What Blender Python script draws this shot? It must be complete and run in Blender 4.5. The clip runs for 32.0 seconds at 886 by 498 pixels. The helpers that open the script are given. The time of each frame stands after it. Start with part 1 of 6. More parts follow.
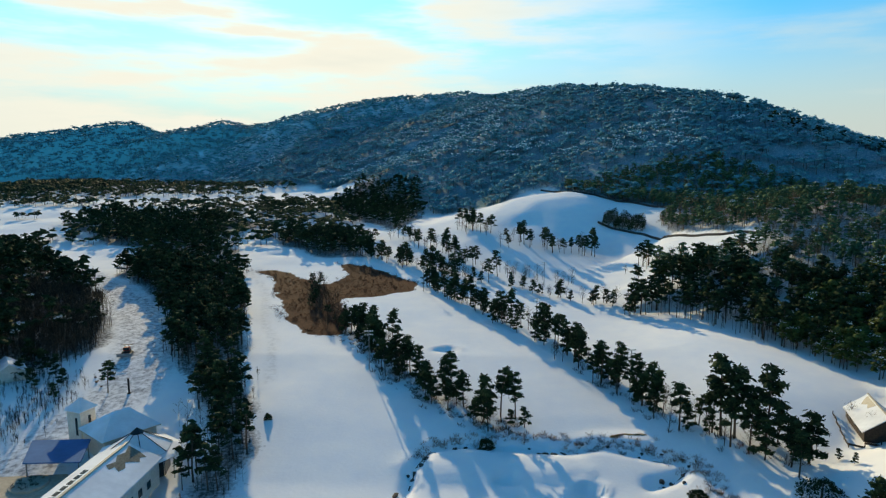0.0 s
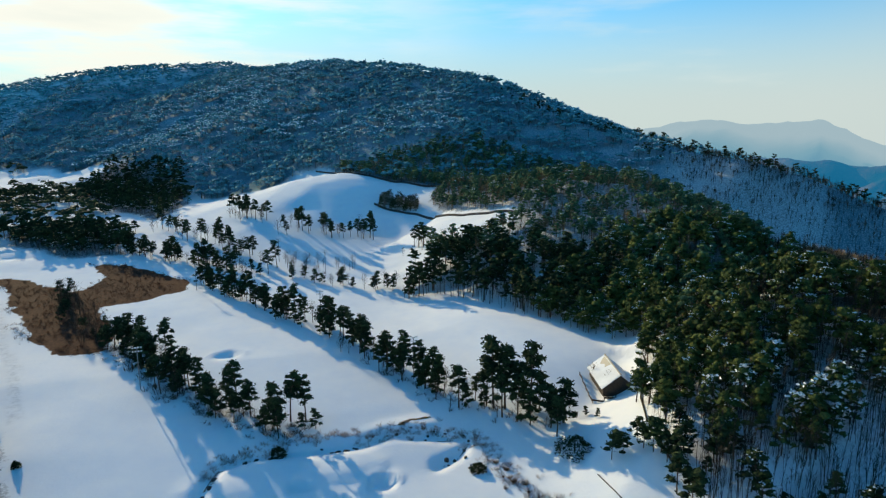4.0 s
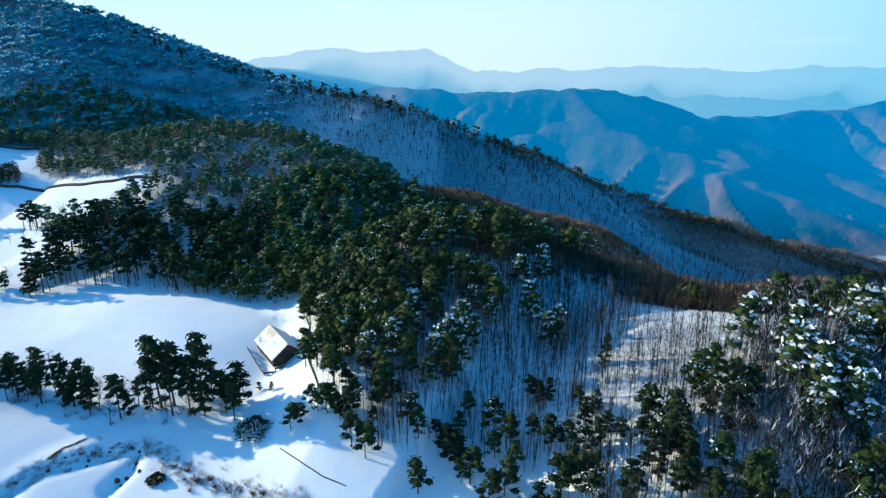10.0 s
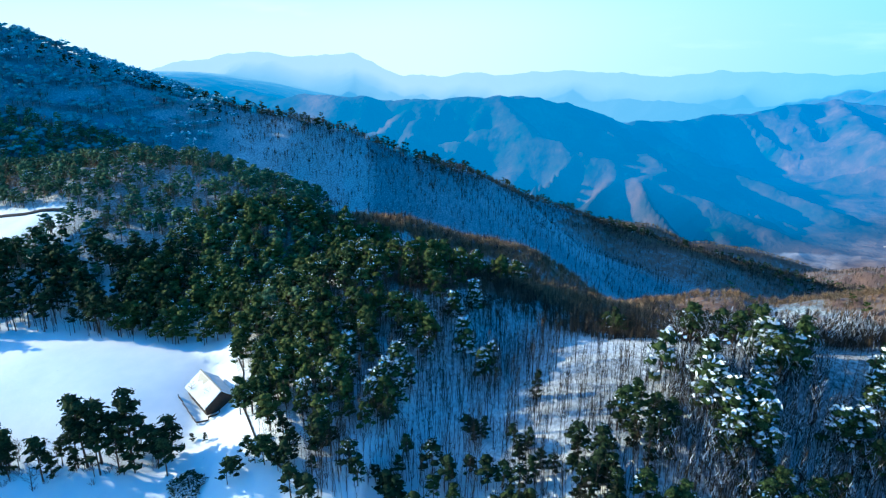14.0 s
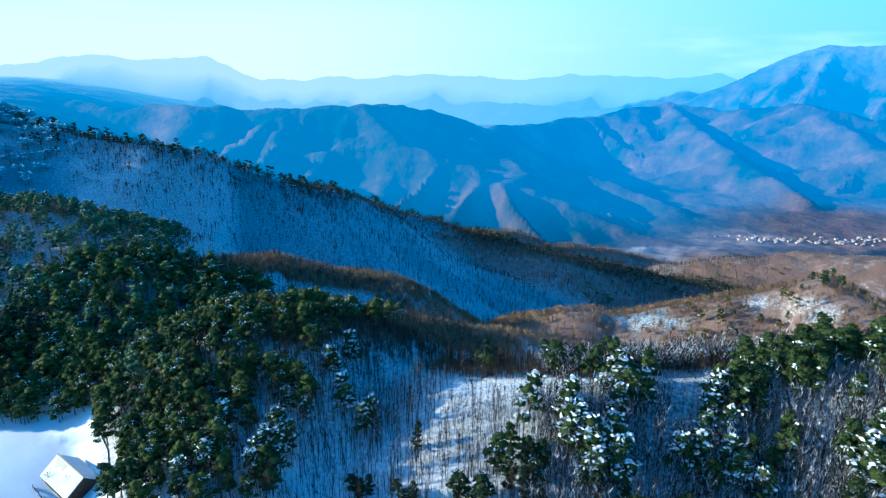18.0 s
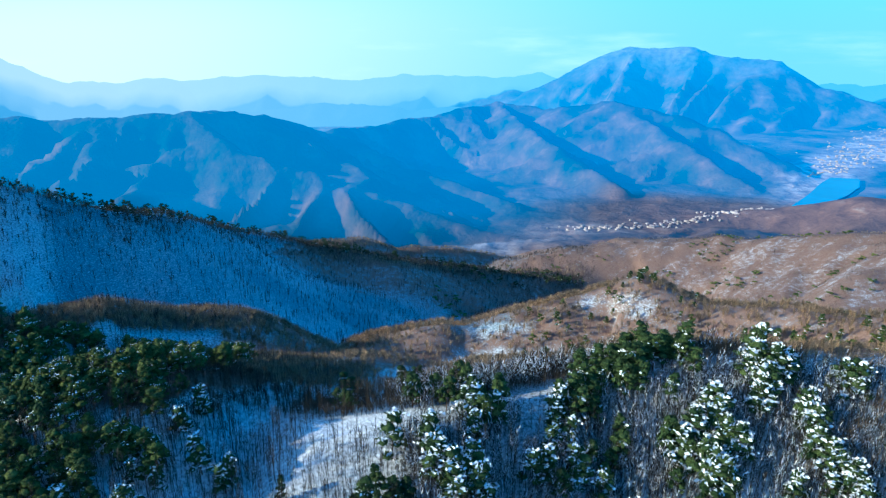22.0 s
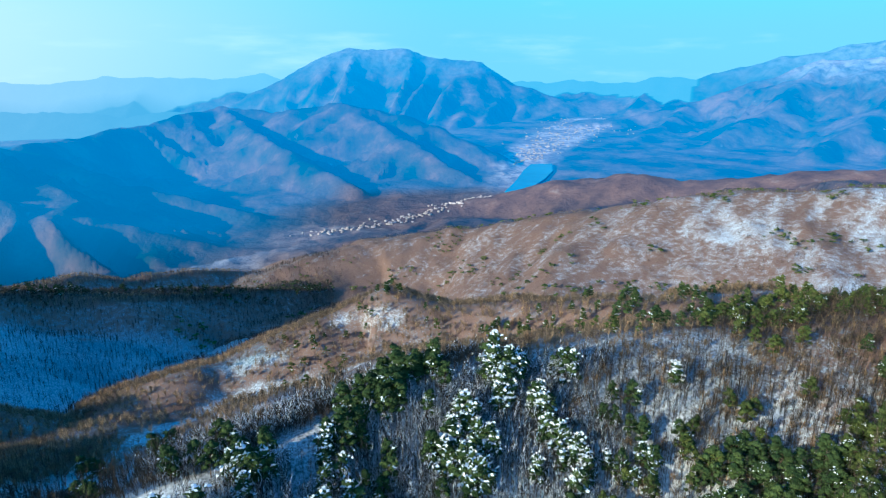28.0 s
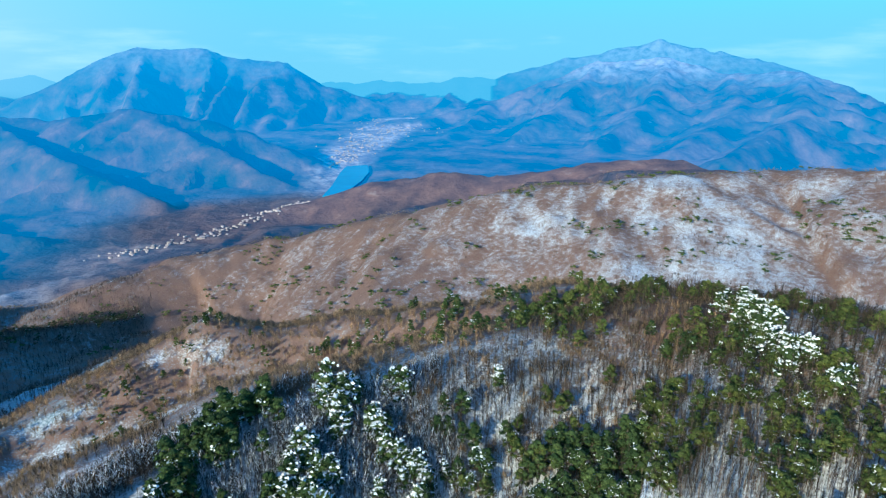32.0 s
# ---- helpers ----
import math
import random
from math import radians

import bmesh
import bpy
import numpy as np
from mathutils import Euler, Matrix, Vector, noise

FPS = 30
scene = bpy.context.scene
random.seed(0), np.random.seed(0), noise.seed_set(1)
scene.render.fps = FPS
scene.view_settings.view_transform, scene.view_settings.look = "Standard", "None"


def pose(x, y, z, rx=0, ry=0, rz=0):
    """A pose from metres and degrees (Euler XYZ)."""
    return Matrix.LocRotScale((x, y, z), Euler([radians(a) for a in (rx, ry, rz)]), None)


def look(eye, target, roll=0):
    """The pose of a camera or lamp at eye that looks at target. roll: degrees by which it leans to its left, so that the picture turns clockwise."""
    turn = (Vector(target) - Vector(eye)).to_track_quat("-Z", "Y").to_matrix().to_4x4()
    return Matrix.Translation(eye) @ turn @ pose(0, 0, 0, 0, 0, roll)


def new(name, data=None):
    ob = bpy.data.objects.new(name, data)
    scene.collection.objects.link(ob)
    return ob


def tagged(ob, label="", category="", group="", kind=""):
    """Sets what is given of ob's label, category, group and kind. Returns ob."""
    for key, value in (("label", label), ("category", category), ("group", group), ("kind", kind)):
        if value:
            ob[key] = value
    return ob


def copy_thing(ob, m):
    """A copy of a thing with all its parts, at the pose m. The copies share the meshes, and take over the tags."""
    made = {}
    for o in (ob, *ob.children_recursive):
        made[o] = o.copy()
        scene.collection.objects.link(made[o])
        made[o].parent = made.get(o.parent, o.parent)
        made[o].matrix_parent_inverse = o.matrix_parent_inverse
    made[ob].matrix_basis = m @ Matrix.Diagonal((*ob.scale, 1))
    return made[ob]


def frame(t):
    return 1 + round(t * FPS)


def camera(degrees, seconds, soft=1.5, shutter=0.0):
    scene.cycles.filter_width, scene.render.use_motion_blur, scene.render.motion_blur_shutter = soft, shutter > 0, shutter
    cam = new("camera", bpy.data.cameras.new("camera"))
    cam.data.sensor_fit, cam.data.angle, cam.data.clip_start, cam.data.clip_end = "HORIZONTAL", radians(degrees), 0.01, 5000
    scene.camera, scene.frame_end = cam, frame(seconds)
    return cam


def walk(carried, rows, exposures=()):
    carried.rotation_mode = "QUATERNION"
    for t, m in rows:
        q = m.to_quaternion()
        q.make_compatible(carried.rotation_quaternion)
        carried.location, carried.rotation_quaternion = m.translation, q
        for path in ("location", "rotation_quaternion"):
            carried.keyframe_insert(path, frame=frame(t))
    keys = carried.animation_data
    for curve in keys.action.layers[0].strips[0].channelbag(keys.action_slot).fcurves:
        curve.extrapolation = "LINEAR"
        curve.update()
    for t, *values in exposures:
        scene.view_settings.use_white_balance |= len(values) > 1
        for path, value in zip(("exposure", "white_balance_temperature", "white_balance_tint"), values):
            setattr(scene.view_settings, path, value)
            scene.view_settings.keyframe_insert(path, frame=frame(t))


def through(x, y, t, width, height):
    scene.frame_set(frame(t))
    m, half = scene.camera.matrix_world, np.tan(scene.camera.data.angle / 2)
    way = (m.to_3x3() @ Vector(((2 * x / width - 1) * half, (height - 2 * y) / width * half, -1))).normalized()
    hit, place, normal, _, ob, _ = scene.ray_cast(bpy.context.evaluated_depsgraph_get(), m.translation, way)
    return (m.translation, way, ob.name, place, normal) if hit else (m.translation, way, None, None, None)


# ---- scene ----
cam = camera(70.8, 32.0, 1.25)
# seconds, x, y, z, heading to the right of +y, pitch, roll
ROWS = [
    (0.0, 0.02, -0.05, 60.00, 0.00, -8.06, -0.16),
    (0.5, 0.02, -0.03, 60.97, 2.48, -8.16, -0.15),
    (1.0, 0.01, 0.00, 61.91, 4.96, -8.28, -0.13),
    (1.5, -0.01, 0.05, 62.84, 7.46, -8.48, -0.11),
    (2.0, -0.03, 0.13, 63.78, 9.96, -8.70, -0.10),
    (2.5, -0.08, 0.20, 64.73, 12.50, -9.01, -0.08),
    (3.0, -0.06, 0.31, 65.69, 15.08, -9.49, -0.04),
    (3.5, -0.11, 0.37, 66.66, 17.73, -10.06, -0.01),
    (5.5, -0.07, 0.43, 70.50, 28.20, -12.73, 0.03),
    (6.0, -0.03, 0.49, 71.50, 30.87, -13.38, 0.07),
    (6.5, -0.01, 0.53, 72.52, 33.49, -13.99, 0.10),
    (7.0, -0.03, 0.50, 73.57, 36.23, -14.61, 0.10),
    (7.5, -0.01, 0.53, 74.63, 39.02, -15.20, 0.11),
    (8.0, -0.07, 0.52, 75.70, 41.83, -15.82, 0.12),
    (8.5, -0.14, 0.52, 76.77, 44.63, -16.40, 0.13),
    (9.0, -0.16, 0.53, 77.84, 47.41, -16.75, 0.14),
    (9.5, -0.19, 0.56, 78.90, 50.08, -16.91, 0.16),
    (10.0, -0.20, 0.59, 79.96, 52.56, -17.07, 0.16),
    (10.5, -0.21, 0.64, 81.09, 54.82, -17.08, 0.15),
    (11.0, -0.21, 0.68, 82.40, 55.88, -17.06, 0.13),
    (11.5, -0.21, 0.74, 83.88, 56.46, -16.87, 0.10),
    (12.0, -0.21, 0.76, 85.27, 56.81, -16.88, 0.07),
    (12.5, -0.19, 0.78, 86.54, 57.21, -16.88, 0.05),
    (13.0, -0.16, 0.78, 87.80, 57.62, -16.85, 0.02),
    (13.5, -0.11, 0.76, 89.19, 58.11, -16.84, -0.01),
    (15.5, -0.09, 0.73, 95.76, 63.24, -16.78, -0.03),
    (16.0, -0.04, 0.70, 97.68, 64.74, -16.71, -0.05),
    (16.5, -0.01, 0.65, 99.76, 66.31, -16.68, -0.08),
    (17.0, 0.04, 0.63, 101.89, 67.80, -16.67, -0.10),
    (17.5, 0.10, 0.64, 103.97, 69.41, -16.66, -0.12),
    (18.0, 0.15, 0.68, 105.94, 71.13, -16.69, -0.14),
    (18.5, 0.20, 0.76, 107.78, 72.76, -16.72, -0.14),
    (19.0, 0.27, 0.86, 109.48, 74.47, -16.74, -0.13),
    (19.5, 0.33, 0.94, 111.08, 76.21, -16.75, -0.10),
    (20.0, 0.39, 1.04, 112.59, 77.97, -16.77, -0.08),
    (20.5, 0.49, 1.14, 114.01, 79.78, -16.77, -0.07),
    (21.0, 0.58, 1.18, 115.35, 81.67, -16.77, -0.06),
    (21.5, 0.64, 1.24, 116.62, 83.63, -16.77, -0.05),
    (22.0, 0.69, 1.29, 117.83, 85.72, -16.79, -0.05),
    (22.5, 0.76, 1.34, 118.99, 87.67, -16.80, -0.03),
    (23.0, 0.80, 1.36, 120.14, 89.65, -16.82, -0.02),
    (23.5, 0.85, 1.42, 121.27, 91.63, -16.82, -0.01),
    (24.0, 0.92, 1.46, 122.36, 93.73, -16.82, 0.00),
    (24.5, 1.01, 1.49, 123.39, 95.82, -16.84, 0.01),
    (25.0, 1.17, 1.53, 124.38, 97.79, -16.85, -0.00),
    (25.5, 1.35, 1.58, 125.34, 99.72, -16.85, -0.02),
    (27.5, 1.52, 1.61, 129.21, 107.71, -16.85, -0.03),
    (28.0, 1.70, 1.65, 130.22, 109.81, -16.86, -0.05),
    (28.5, 1.85, 1.67, 131.26, 111.87, -16.85, -0.07),
    (29.0, 1.92, 1.68, 132.32, 113.98, -16.85, -0.08),
    (29.5, 1.99, 1.69, 133.37, 116.11, -16.86, -0.11),
    (30.0, 2.06, 1.69, 134.43, 118.24, -16.87, -0.13),
    (30.5, 2.11, 1.67, 135.49, 120.35, -16.89, -0.16),
    (31.0, 2.18, 1.65, 136.58, 122.46, -16.88, -0.18),
    (31.5, 2.22, 1.63, 137.69, 124.60, -16.87, -0.19),
    (32.0, 2.24, 1.60, 138.80, 126.67, -16.87, -0.19),
]
EXPOSURES = [(0.0, -0.14, 7400, 4), (6.0, 0.06, 6500, 2.5), (9.0, 0.34, 5900, 1.5), (13.0, 0.60, 5300, 1), (19.0, 0.64, 5060, 0), (25.0, 0.55, 5140, 0), (32.0, 0.39, 5260, 0)]
walk(cam, [(t, pose(x, y, z, 90 + pitch, roll, -turn)) for t, x, y, z, turn, pitch, roll in ROWS], EXPOSURES)

# ---------------------------------------------------------------- world and sun
SUN_AZ, SUN_EL = radians(-17), radians(18)
world = bpy.data.worlds.new("winter_sky")
scene.world = world
world.use_nodes = True
wn, wl = world.node_tree.nodes, world.node_tree.links
wn.clear()
w_out = wn.new("ShaderNodeOutputWorld")
w_bg = wn.new("ShaderNodeBackground")
w_sky = wn.new("ShaderNodeTexSky")
w_sky.sky_type = "NISHITA"
w_sky.sun_disc = False
w_sky.sun_elevation, w_sky.sun_rotation = SUN_EL, SUN_AZ
w_sky.altitude, w_sky.air_density, w_sky.dust_density, w_sky.ozone_density = 300, 1.0, 0.6, 4.0
w_co = wn.new("ShaderNodeTexCoord")


def w_node(kind, **sockets):
    k = wn.new(kind)
    for key, v in sockets.items():
        k.inputs[key].default_value = v
    return k


def w_blend(fac, a, b, how="MIX"):
    k = wn.new("ShaderNodeMix")
    k.data_type, k.blend_type = "RGBA", how
    for sock, v in ((k.inputs[0], fac), (k.inputs[6], a), (k.inputs[7], b)):
        if isinstance(v, float):
            sock.default_value = v
        elif isinstance(v, tuple):
            sock.default_value = (*v, 1)
        else:
            wl.new(v, sock)
    return k.outputs[2]


def w_ramp(fac, p0, p1, v0=0.0, v1=1.0):
    k = wn.new("ShaderNodeMapRange")
    k.interpolation_type = "SMOOTHSTEP"
    for key, v in (("From Min", p0), ("From Max", p1), ("To Min", v0), ("To Max", v1)):
        k.inputs[key].default_value = v
    wl.new(fac, k.inputs["Value"])
    return k.outputs["Result"]


w_xyz = wn.new("ShaderNodeSeparateXYZ")
wl.new(w_co.outputs["Generated"], w_xyz.inputs[0])
w_map = w_node("ShaderNodeMapping", Scale=(1.3, 1.3, 8.0))
wl.new(w_co.outputs["Generated"], w_map.inputs["Vector"])
w_noise = w_node("ShaderNodeTexNoise", Scale=2.3, Detail=7.0, Roughness=0.55)
wl.new(w_map.outputs["Vector"], w_noise.inputs["Vector"])
# the winter air is clear blue overhead, pale with haze low down, and white round the sun
w_dot = wn.new("ShaderNodeVectorMath")
w_dot.operation = "DOT_PRODUCT"
wl.new(w_co.outputs["Generated"], w_dot.inputs[0])
w_dot.inputs[1].default_value = (math.sin(SUN_AZ) * math.cos(SUN_EL), math.cos(SUN_AZ) * math.cos(SUN_EL), math.sin(SUN_EL))
w_col = w_blend(1.0, w_sky.outputs["Color"], (0.26, 2.15, 2.9), "MULTIPLY")
w_low = w_blend(w_ramp(w_dot.outputs["Value"], -0.62, 0.38, 0.0, 1.0), (2.7, 6.4, 8.0), (8.4, 9.2, 9.6))
w_col = w_blend(w_ramp(w_xyz.outputs["Z"], 0.27, 0.03, 0.0, 0.95), w_col, w_low)
w_pale = wn.new("ShaderNodeMath")
w_pale.operation = "MULTIPLY"
wl.new(w_ramp(w_xyz.outputs["Z"], 0.36, 0.12, 0.0, 0.30), w_pale.inputs[0])
wl.new(w_ramp(w_dot.outputs["Value"], 0.45, 0.15, 0.0, 1.0), w_pale.inputs[1])
w_col = w_blend(w_pale.outputs[0], w_col, w_low)
w_glow = wn.new("ShaderNodeMath")
w_glow.operation = "MULTIPLY"
wl.new(w_ramp(w_dot.outputs["Value"], 0.72, 0.985, 0.0, 1.0), w_glow.inputs[0])
wl.new(w_ramp(w_noise.outputs["Fac"], 0.36, 0.58, 0.3, 1.0), w_glow.inputs[1])
w_col = w_blend(w_glow.outputs[0], w_col, (13.0, 13.0, 12.6))
w_col = w_blend(w_ramp(w_noise.outputs["Fac"], 0.54, 0.76, 0.0, 0.40), w_col, w_blend(0.6, w_low, (11.5, 12.4, 12.6)))
wl.new(w_col, w_bg.inputs["Color"])
w_bg.inputs["Strength"].default_value = 0.078
wl.new(w_bg.outputs["Background"], w_out.inputs["Surface"])

sun = new("sun", bpy.data.lights.new("sun", "SUN"))
sun.data.energy, sun.data.angle, sun.data.color = 5.0, radians(0.6), (1.0, 0.83, 0.55)
sun_way = Vector((math.sin(SUN_AZ) * math.cos(SUN_EL), math.cos(SUN_AZ) * math.cos(SUN_EL), math.sin(SUN_EL)))
sun.matrix_world = look(sun_way * 500, (0, 0, 0))

# ---------------------------------------------------------------- materials


def material(name, rough=0.8):
    m = bpy.data.materials.new(name)
    m.use_nodes = True
    n = m.node_tree.nodes
    b = n["Principled BSDF"]
    b.inputs["Roughness"].default_value = rough
    b.inputs["Specular IOR Level"].default_value = 0.2
    return m, n, m.node_tree.links, b


def noise_node(n, l, scale, detail=4, vector=None, rough=0.55):
    t = n.new("ShaderNodeTexNoise")
    t.inputs["Scale"].default_value, t.inputs["Detail"].default_value, t.inputs["Roughness"].default_value = scale, detail, rough
    if vector is None:
        g = n.new("ShaderNodeNewGeometry")
        vector = g.outputs["Position"]
    l.new(vector, t.inputs["Vector"])
    return t.outputs["Fac"]


def ramp(n, l, fac, stops):
    r = n.new("ShaderNodeValToRGB")
    e = r.color_ramp.elements
    while len(e) < len(stops):
        e.new(0.5)
    for k, (p, c) in zip(e, stops):
        k.position = p
        k.color = (*c, 1) if len(c) == 3 else c
    l.new(fac, r.inputs["Fac"])
    return r.outputs["Color"]


def mixed(n, l, fac, a, b):
    m = n.new("ShaderNodeMix")
    m.data_type = "RGBA"
    for sock, v in ((m.inputs[0], fac), (m.inputs[6], a), (m.inputs[7], b)):
        if isinstance(v, (int, float)):
            sock.default_value = v
        elif isinstance(v, tuple):
            sock.default_value = (*v, 1)
        else:
            l.new(v, sock)
    return m.outputs[2]


def bump(n, l, b, height, strength, distance):
    u = n.new("ShaderNodeBump")
    u.inputs["Strength"].default_value, u.inputs["Distance"].default_value = strength, distance
    l.new(height, u.inputs["Height"])
    l.new(u.outputs["Normal"], b.inputs["Normal"])


def attr(n, name):
    a = n.new("ShaderNodeAttribute")
    a.attribute_name = name
    return a.outputs["Fac"]


def plain(name, color, rough=0.7, vary=0.25, scale=3.0, metal=0.0, relief=0.0):
    """A material of one colour with two scales of variation."""
    m, n, l, b = material(name, rough)
    f = noise_node(n, l, scale, 5)
    g = noise_node(n, l, scale * 0.13, 2)
    lo = tuple(c * (1 - vary) for c in color)
    hi = tuple(min(1, c * (1 + vary)) for c in color)
    c1 = ramp(n, l, f, ((0.3, lo), (0.7, hi)))
    c2 = ramp(n, l, g, ((0.35, (0.82, 0.82, 0.82)), (0.65, (1, 1, 1))))
    mul = n.new("ShaderNodeMix")
    mul.data_type, mul.blend_type = "RGBA", "MULTIPLY"
    mul.inputs[0].default_value = 1
    l.new(c1, mul.inputs[6])
    l.new(c2, mul.inputs[7])
    l.new(mul.outputs[2], b.inputs["Base Color"])
    b.inputs["Metallic"].default_value = metal
    if relief:
        bump(n, l, b, f, 0.5, relief)
    return m


def foliage(name, dark, light, through=0.0):
    """Leaves and needles: every leaf a little different, trees differ too."""
    m, n, l, b = material(name, 0.85)
    b.inputs["Specular IOR Level"].default_value = 0.08
    g = n.new("ShaderNodeNewGeometry")
    c1 = ramp(n, l, g.outputs["Random Per Island"], ((0.0, dark), (1.0, light)))
    f = noise_node(n, l, 0.09, 3)
    c2 = ramp(n, l, f, ((0.3, (0.55, 0.6, 0.6)), (0.7, (1.25, 1.15, 0.95))))
    mul = n.new("ShaderNodeMix")
    mul.data_type, mul.blend_type = "RGBA", "MULTIPLY"
    mul.inputs[0].default_value = 1
    l.new(c1, mul.inputs[6])
    l.new(c2, mul.inputs[7])
    grain = noise_node(n, l, 2.6, 4, rough=0.7)
    fine = n.new("ShaderNodeMix")
    fine.data_type, fine.blend_type = "RGBA", "MULTIPLY"
    fine.inputs[0].default_value = 1
    l.new(mul.outputs[2], fine.inputs[6])
    l.new(ramp(n, l, grain, ((0.36, (0.45, 0.48, 0.50)), (0.62, (1.55, 1.55, 1.5)))), fine.inputs[7])
    mul = fine
    bump(n, l, b, grain, 1.0, 0.7)
    l.new(mul.outputs[2], b.inputs["Base Color"])
    if through:
        t = n.new("ShaderNodeBsdfTranslucent")
        l.new(mul.outputs[2], t.inputs["Color"])
        k = n.new("ShaderNodeMixShader")
        k.inputs[0].default_value = through
        l.new(b.outputs[0], k.inputs[1])
        l.new(t.outputs[0], k.inputs[2])
        l.new(k.outputs[0], n["Material Output"].inputs["Surface"])
    return m


needles = foliage("pine_needles", (0.048, 0.075, 0.023), (0.14, 0.16, 0.048), 0.03)
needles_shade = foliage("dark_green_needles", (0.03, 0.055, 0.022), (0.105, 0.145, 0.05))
needles_dark = foliage("fir_needles", (0.016, 0.032, 0.018), (0.055, 0.08, 0.034))
# blue distance haze is put into the colour of the mountain's needles
needles_haze = foliage("hazy_blue_needles", (0.11, 0.29, 0.36), (0.17, 0.41, 0.50))
# paler and bluer than the near pines: some haze is in this colour
needles_mixed = foliage("knoll_needles", (0.052, 0.105, 0.065), (0.16, 0.225, 0.11))
# darker copy of the bare twigs; on shaded slopes its tone replaces shade
dark_twig = foliage("dark_twigs", (0.032, 0.029, 0.028), (0.10, 0.08, 0.068))
bark = plain("pine_bark", (0.11, 0.07, 0.05), 0.9, 0.4, 4.0)
twig = foliage("bare_twigs", (0.05, 0.036, 0.03), (0.17, 0.125, 0.095))
tan_twig = foliage("tan_twigs", (0.16, 0.105, 0.068), (0.46, 0.315, 0.21))
tuft_snow = plain("tree_snow", (0.84, 0.86, 0.88), 0.95, 0.05, 2.0)


def ground_material():
    """Snow over the course; leaf litter, scrub and reeds by the land-cover marks of the sheet."""
    m, n, l, b = material("snowy_ground", 0.9)
    b.inputs["Specular IOR Level"].default_value = 0.02
    mid = noise_node(n, l, 0.16, 6)
    fine = noise_node(n, l, 1.1, 5)
    snow = ramp(n, l, mid, ((0.25, (0.80, 0.82, 0.85)), (0.7, (0.88, 0.88, 0.87))))
    litter = ramp(n, l, fine, ((0.3, (0.035, 0.036, 0.036)), (0.7, (0.12, 0.11, 0.10))))
    # teal woods floor: the blue of hazy, shaded slopes put into its colour
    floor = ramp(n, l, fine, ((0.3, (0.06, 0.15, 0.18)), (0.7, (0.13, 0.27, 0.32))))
    litter = mixed(n, l, attr(n, "frost_haze"), litter, floor)
    grass = ramp(n, l, fine, ((0.3, (0.125, 0.072, 0.054)), (0.72, (0.30, 0.19, 0.145))))
    reed = ramp(n, l, fine, ((0.3, (0.042, 0.020, 0.014)), (0.7, (0.125, 0.058, 0.037))))

    def patch(cover, noise_fac, soft=0.12):
        a = n.new("ShaderNodeMath")
        a.operation = "ADD"
        l.new(attr(n, cover), a.inputs[0])
        l.new(noise_fac, a.inputs[1])
        r = n.new("ShaderNodeMapRange")
        r.inputs["From Min"].default_value, r.inputs["From Max"].default_value = 1.0 - soft, 1.0 + soft
        l.new(a.outputs[0], r.inputs["Value"])
        return r.outputs["Result"]

    worn = ramp(n, l, noise_node(n, l, 0.55, 6, rough=0.7), ((0.38, (0.26, 0.27, 0.29)), (0.50, (0.62, 0.63, 0.65)), (0.62, (0.82, 0.83, 0.85))))
    snow = mixed(n, l, attr(n, "road"), snow, worn)
    c = mixed(n, l, patch("woods", fine, 0.26), snow, litter)
    fleck = mixed(n, l, 0.5, mid, fine)
    c = mixed(n, l, patch("scrub", fleck, 0.12), c, grass)
    c = mixed(n, l, patch("reeds", mid, 0.06), c, reed)
    l.new(c, b.inputs["Base Color"])
    h = n.new("ShaderNodeMath")
    h.operation = "ADD"
    l.new(mid, h.inputs[0])
    l.new(fine, h.inputs[1])
    bump(n, l, b, h.outputs[0], 0.14, 0.4)
    return m


